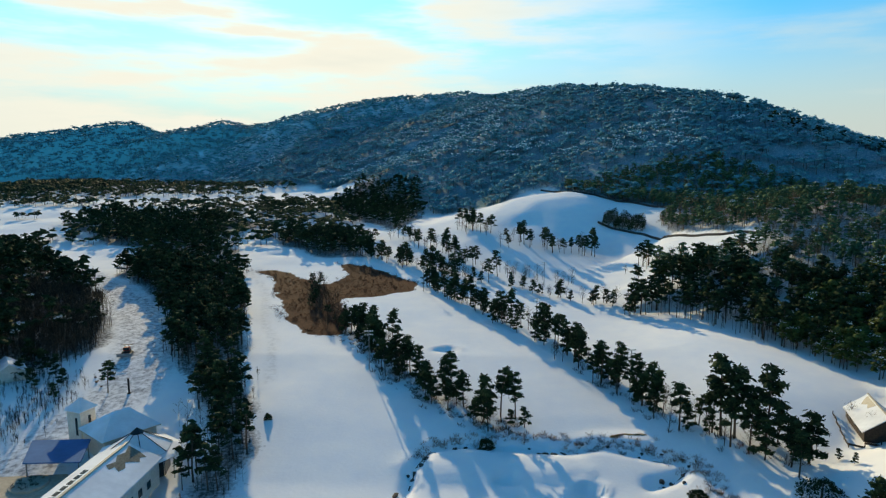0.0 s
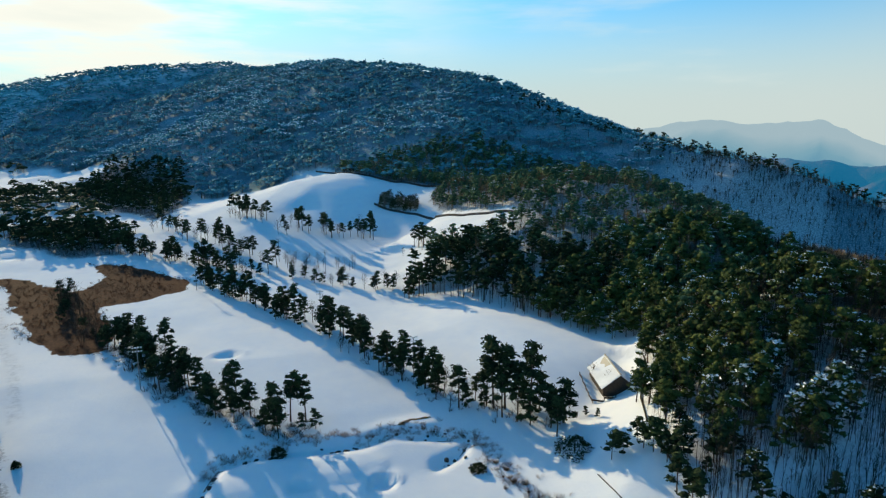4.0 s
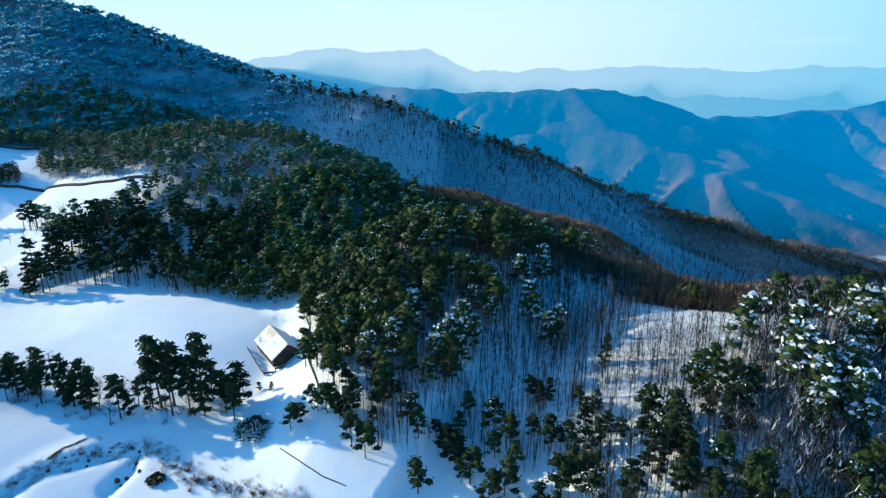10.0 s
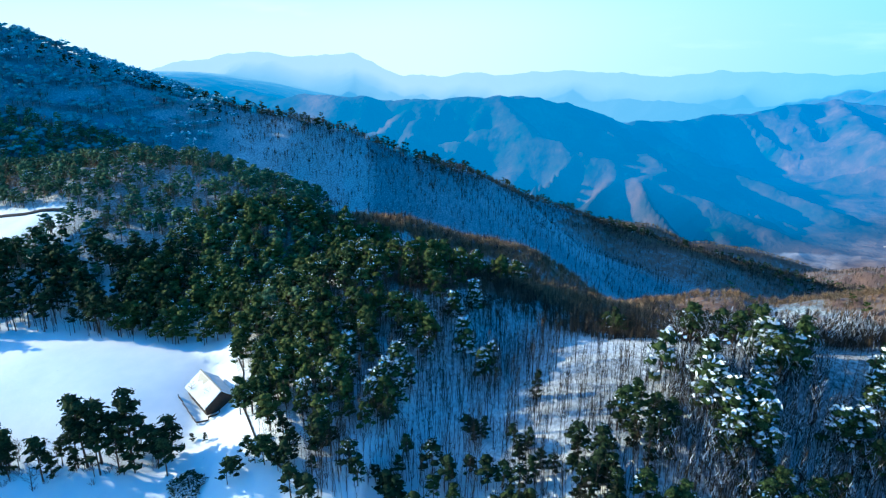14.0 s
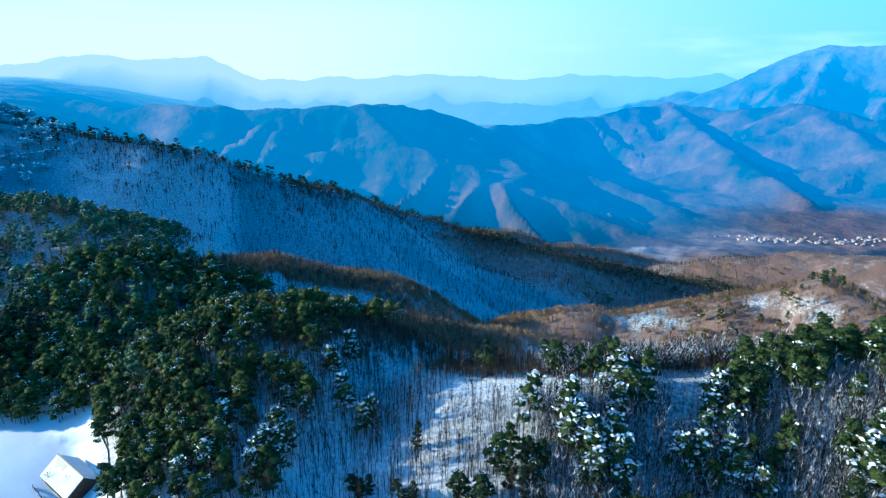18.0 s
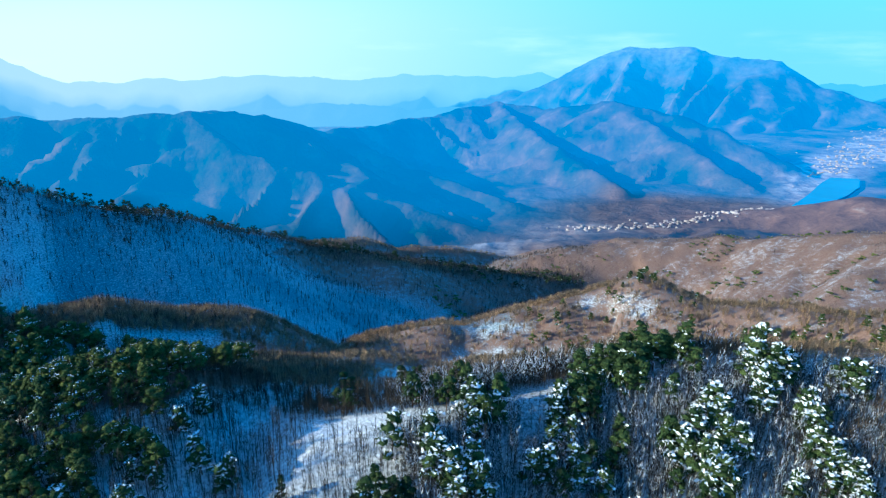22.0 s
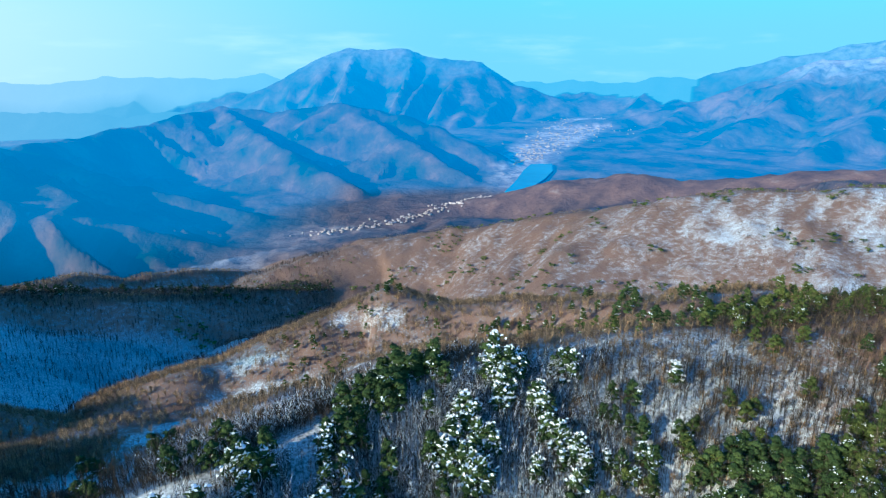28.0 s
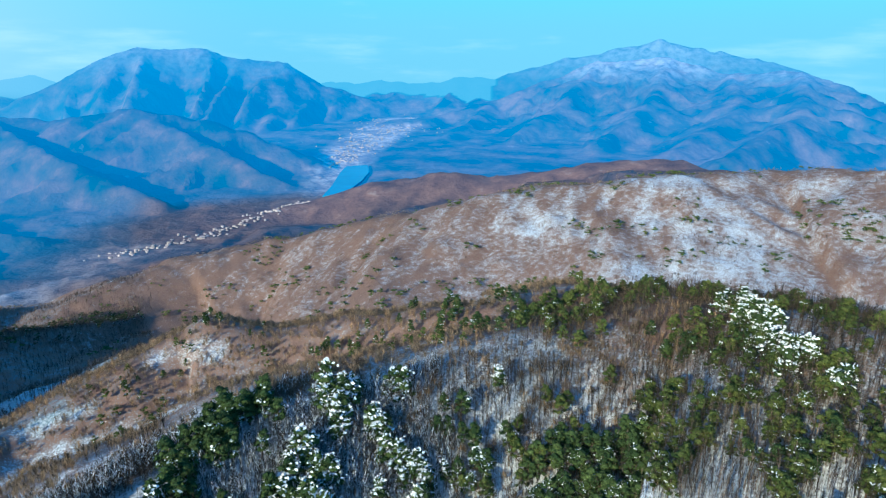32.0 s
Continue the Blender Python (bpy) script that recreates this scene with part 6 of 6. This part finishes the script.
sign.matrix_basis = pose(-90.5, 172.5, float(ground_at(-90.5, 172.5)[0]))


# floodlight masts of the fairways
def mast(px, py, tall, turn):
    e = thing("floodlight_mast", "thin steel floodlight mast beside a fairway", "lamp", "floodlight masts of the course")
    part("pole", rod((0, 0, 0), (0, 0, tall), 0.14, 7), e, grey_metal)
    for k, h in enumerate((tall - 0.1, tall - 1.2)):
        part("crossbar", rod((-1.3, 0, h), (1.3, 0, h), 0.06, 5), e, grey_metal)
        for s in (-1.1, -0.4, 0.4, 1.1):
            part("floodlight", box((0.42, 0.3, 0.4), (s, -0.2, h + 0.12), bevel=0.05), e, lamp_white)
    e.matrix_basis = pose(px, py, float(ground_at(px, py)[0]) - 0.2, 0, 0, turn)


for k, q in enumerate([(54.0, 172.0, 13.5, 20), (49.0, 296.0, 12.0, -30), (30.0, 322.0, 12.0, 10), (-22.9, 188.4, 12.5, 5), (-93.0, 201.0, 12.0, 60), (35.0, 226.0, 13.0, -20), (-9.0, 285.0, 12.0, 15)]):
    mast(*q)

# rounded evergreen shrubs, scrub, rocks and dry grass
def evergreen(px, py, wide, tall, seed, label):
    g = np.random.default_rng(seed)
    n = int(260 * wide)
    d = g.normal(size=(n, 3))
    d /= np.linalg.norm(d, axis=1)[:, None]
    lump = 1 + 0.18 * np.sin(5 * d[:, :1] + seed) * np.cos(4 * d[:, 1:2])
    p = d * lump * g.uniform(0.75, 1.0, (n, 1)) * (wide, wide, tall) * (1, 1, 1)
    p[:, 2] = np.abs(p[:, 2])
    e = thing("evergreen_shrub", label, "shrub")
    part("stem", tube([(0, 0, -0.2), (0, 0, 0.5 * tall), (0.1, 0, 0.8 * tall)], [0.25, 0.2, 0.05], 5), e, bark)
    part("leaves", leaves(p, 0.42, g), e, needles_dark)
    e.matrix_basis = pose(px, py, float(ground_at(px, py)[0]) - 0.1)


evergreen(77.0, 118.0, 4.6, 3.6, 1, "large rounded dark evergreen shrub in the snow")
evergreen(55.5, 126.0, 2.1, 1.7, 2, "small rounded olive-green shrub beside the creek")
evergreen(-46.2, 157.0, 1.0, 1.6, 3, "single brown-green bush on the open fairway")
evergreen(11.0, 147.0, 2.0, 2.4, 4, "dark shrub on the bank of the creek")
for k in range(9):
    evergreen(102 + 6.5 * (k // 3) + 2.0 * (k % 3), 381 - 6.0 * (k // 3) + 4.0 * (k % 3), 5.0, 7.5 + 0.8 * (k % 2), 10 + k, "rounded dark evergreen in the clump on the upper meadow")

gr = np.random.default_rng(88)
for k, (px_, py_) in enumerate([(59.5, 120.6), (60.9, 117.7), (62.2, 113.0), (63.2, 110.1), (64.4, 106.6), (65.3, 103.7), (58.2, 116.8), (61.2, 122.5), (62.8, 115.6), (66.4, 100.9), (-104, 180), (-101, 177), (-106, 183)]):
    e = thing("red_bush", "small rounded red-brown bush in the snow", "bush", "red-brown bushes")
    v, t = bush(640 + k, 0.9, 0.9, 60)
    part("twigs", (v, t), e, red_twig)
    s = gr.uniform(0.7, 1.3)
    e.matrix_basis = pose(px_, py_, float(ground_at(px_, py_)[0]) - 0.05, 0, 0, gr.uniform(0, 360)) @ Matrix.Diagonal((s, s, s, 1))
plant(tall_kinds[:1], np.array([-97.0]), np.array([173.0]), np.array([0.8]), gr)
plant(low_kinds, np.array([88.1, 88.8, -118, -124, -130, -113, -121, -110, -127]), np.array([130.5, 126.4, 183, 186, 190, 178, 176, 169, 180.0]), np.array([0.35, 0.3, 0.85, 1.0, 0.9, 0.7, 0.8, 0.6, 0.9]), gr)

rocks = np.random.default_rng(81)
cx, cy = along_row(CREEK, 1.7, 0.9, rocks)
for k, (px, py) in enumerate(zip(cx, cy)):
    if rocks.uniform() < 0.45:
        continue
    bm = bmesh.new()
    bmesh.ops.create_icosphere(bm, subdivisions=1, radius=1.0)
    for v in bm.verts:
        v.co *= rocks.uniform(0.75, 1.2)
    e = tagged(part("rock", bm, None, stone), "dark wet rock in the snowy creek bed", "rock", "rocks along the creek")
    s = rocks.uniform(0.3, 0.8)
    e.matrix_basis = pose(px, py, float(ground_at(px, py)[0]) + 0.1, 0, 0, rocks.uniform(0, 360)) @ Matrix.Diagonal((s * 1.5, s, s * 0.6, 1))

scrub_set = [[(*bush(600 + k, 0.9, 0.8, 18), 0)] for k in range(4)]
gg = np.random.default_rng(82)
x1, y1 = along_row([(30, 147), (41, 148), (52, 144), (60, 137), (60, 128), (61, 120), (63, 112), (66, 102), (70, 92)], 0.2, 1.5, gg)
x2, y2 = along_row([(-6, 141), (-3, 147), (8, 149), (20, 150), (30, 149)], 0.3, 1.2, gg)
stuff("creek_scrub", scrub_set, np.concatenate([x1, x2]), np.concatenate([y1, y2]), 0.6, 1.7, [pink_scrub], 83, "red-brown leafless scrub along the creek", "scrub")
x1, y1 = along_row([(-34, 226), (-17, 187), (-4, 170), (12, 154), (20, 156)], 0.3, 2.4, gg)
x2, y2 = along_row([(44, 188), (58, 158), (68, 145), (80, 128)], 0.8, 1.8, gg)
stuff("row_scrub", scrub_set, np.concatenate([x1, x2]), np.concatenate([y1, y2]), 0.7, 2.2, [twig], 84, "grey leafless undergrowth under the rows of pines", "scrub")
x1, y1 = along_row([(-140, 186), (-122, 180), (-113, 174), (-112, 156), (-114, 138)], 0.12, 5.0, gg)
stuff("roadside_scrub", thicket_set, x1, y1, 0.25, 0.62, [dark_twig], 89, "dark leafless bushes on the bank beside the road", "scrub")
grass_set = [[(*bush(620 + k, 0.4, 0.5, 14), 0)] for k in range(3)]
x1, y1 = along_row([(63.8, 163.2), (66.9, 162.2)], 0.012, 0.45, gg)
x2, y2 = along_row([(42.7, 149.0), (46, 150.6), (51.6, 150.2)], 0.03, 0.22, gg)
stuff("grass_tufts", grass_set, np.concatenate([x1, x2]), np.concatenate([y1, y2]), 0.6, 1.2, [dry_grass], 85, "yellow dry grass showing through the snow", "grass")
reed_set = [[(*bush(630 + k, 0.9, 1.2, 9), 0)] for k in range(3)]
x, y = ragged(MARSH, 5200, 87)
m = fbm(x, y, 9, 3, 88) > -0.35
stuff("reed_bed", reed_set, x[m], y[m], 0.6, 1.4, [reed_brown], 86, "red-brown frozen reeds round the marsh", "reeds")


# low dark walls and the cart path
def kerb(name, line, wide, tall, mat, label, category):
    p = np.array(line, float)
    seg = np.hypot(*np.diff(p, axis=0).T)
    at = np.concatenate([[0], np.cumsum(seg)])
    s = np.arange(0, seg.sum(), 1.5)
    px, py = np.interp(s, at, p[:, 0]), np.interp(s, at, p[:, 1])
    pz = ground_at(px, py)
    t = np.gradient(np.stack([px, py], 1), axis=0)
    t /= np.linalg.norm(t, axis=1)[:, None]
    nx, ny = -t[:, 1] * wide / 2, t[:, 0] * wide / 2
    ring = [np.stack([px + nx, py + ny, pz - 0.6], 1), np.stack([px + nx, py + ny, pz + tall], 1), np.stack([px - nx, py - ny, pz + tall], 1), np.stack([px - nx, py - ny, pz - 0.6], 1)]
    verts = np.stack(ring, 1).reshape(-1, 3)
    k = np.arange(len(s) - 1)[:, None] * 4
    quads = np.concatenate([k + np.array([a, a + 4, (a + 1) % 4 + 4, (a + 1) % 4]) for a in range(4)])
    return tagged(new(name, mesh_from(name, verts, quads, [mat])), label, category, kind="structure")


kerb("path_wall", [(124.5, 156), (112, 137), (100, 124), (92, 111), (88, 99), (88, 90)], 0.3, 0.35, dark_wood, "dark timber edge of the cart path below the wood", "wall")
kerb("path_wall_low", [(76, 107), (75.3, 98), (75.6, 92), (77, 86)], 0.2, 0.12, dark_wood, "low dark edge of the cart path", "wall")
kerb("meadow_wall", [(96, 384), (106, 372), (116, 361), (124, 340), (128, 320), (135, 297), (143, 276)], 0.9, 1.1, stone, "dark stone wall curving along the upper meadow", "wall")
kerb("meadow_wall_far", [(78, 497), (94, 456), (110, 437), (126, 424), (142, 396)], 0.9, 1.1, stone, "dark stone wall at the foot of the wooded slope", "wall")

wet = plain("dark_creek_water", (0.02, 0.025, 0.03), 0.15, 0.3, 1.0)
kerb("creek", [(40, 147), (46, 145.2), (50, 143), (55, 140), (58, 138), (56, 135.6), (54, 134), (47, 131.5)], 0.9, 0.05, wet, "narrow dark creek between snowy banks", "water")
kerb("creek_bend", [(-8, 128), (-7, 134), (-6, 139), (-3, 145), (1, 146.4), (6, 147)], 0.7, 0.05, wet, "thin open water at a bend of the creek", "water")

# the valley: water and village
water = plain("valley_lake_water", (0.05, 0.30, 0.48), 0.25, 0.1, 0.02)
lake = tagged(part("lake", slab([(1520, -725, -212.5), (1640, -815, -212.5), (1819, -935, -212.5), (1915, -1010, -212.5), (1900, -1085, -212.5), (1770, -1015, -212.5), (1650, -920, -212.5), (1500, -775, -212.5)], 6), None, water), "long blue reservoir in the valley", "water", kind="structure")
town_wall = plain("town_walls", (0.52, 0.44, 0.41), 0.9, 0.3, 0.02)
town_roof = plain("town_roofs", (0.52, 0.40, 0.36), 0.9, 0.35, 0.02)
gv = np.random.default_rng(91)
vx, vy = along_row(TOWN, 3.4, 16, gv)
wide = np.clip((np.hypot(vx, vy) - 2050) / 500, 0.05, 3.0)
vx, vy = vx + gv.normal(0, 40, len(vx)) * wide, vy + gv.normal(0, 40, len(vx)) * wide
keep = (ground_at(vx, vy) < -200) & ((near_line([(1520, -760, 0), (1700, -915, 0), (1890, -1050, 0)], vx, vy)[0] > 95))
vx, vy = vx[keep], vy[keep]


def far_house(seed):
    g = np.random.default_rng(seed)
    w, q, h, r = g.uniform(4, 8), g.uniform(5, 11), g.uniform(4, 8), g.uniform(1, 3)
    v = np.array([(-w, -q, 0), (w, -q, 0), (w, q, 0), (-w, q, 0), (-w, -q, h), (w, -q, h), (w, q, h), (-w, q, h), (0, -q, h + r), (0, q, h + r)], float)
    t = np.array([(0, 1, 5), (0, 5, 4), (1, 2, 6), (1, 6, 5), (2, 3, 7), (2, 7, 6), (3, 0, 4), (3, 4, 7), (4, 5, 8), (6, 7, 9)])
    roof = np.array([(5, 6, 9), (5, 9, 8), (7, 4, 8), (7, 8, 9)])
    return [(v, t, 0), (v, roof, 1)]


stuff("valley_village", [far_house(700 + k) for k in range(6)], vx, vy, 0.22, 0.5, [town_wall, town_roof], 92, "pale houses of a village strung along the valley", "village")
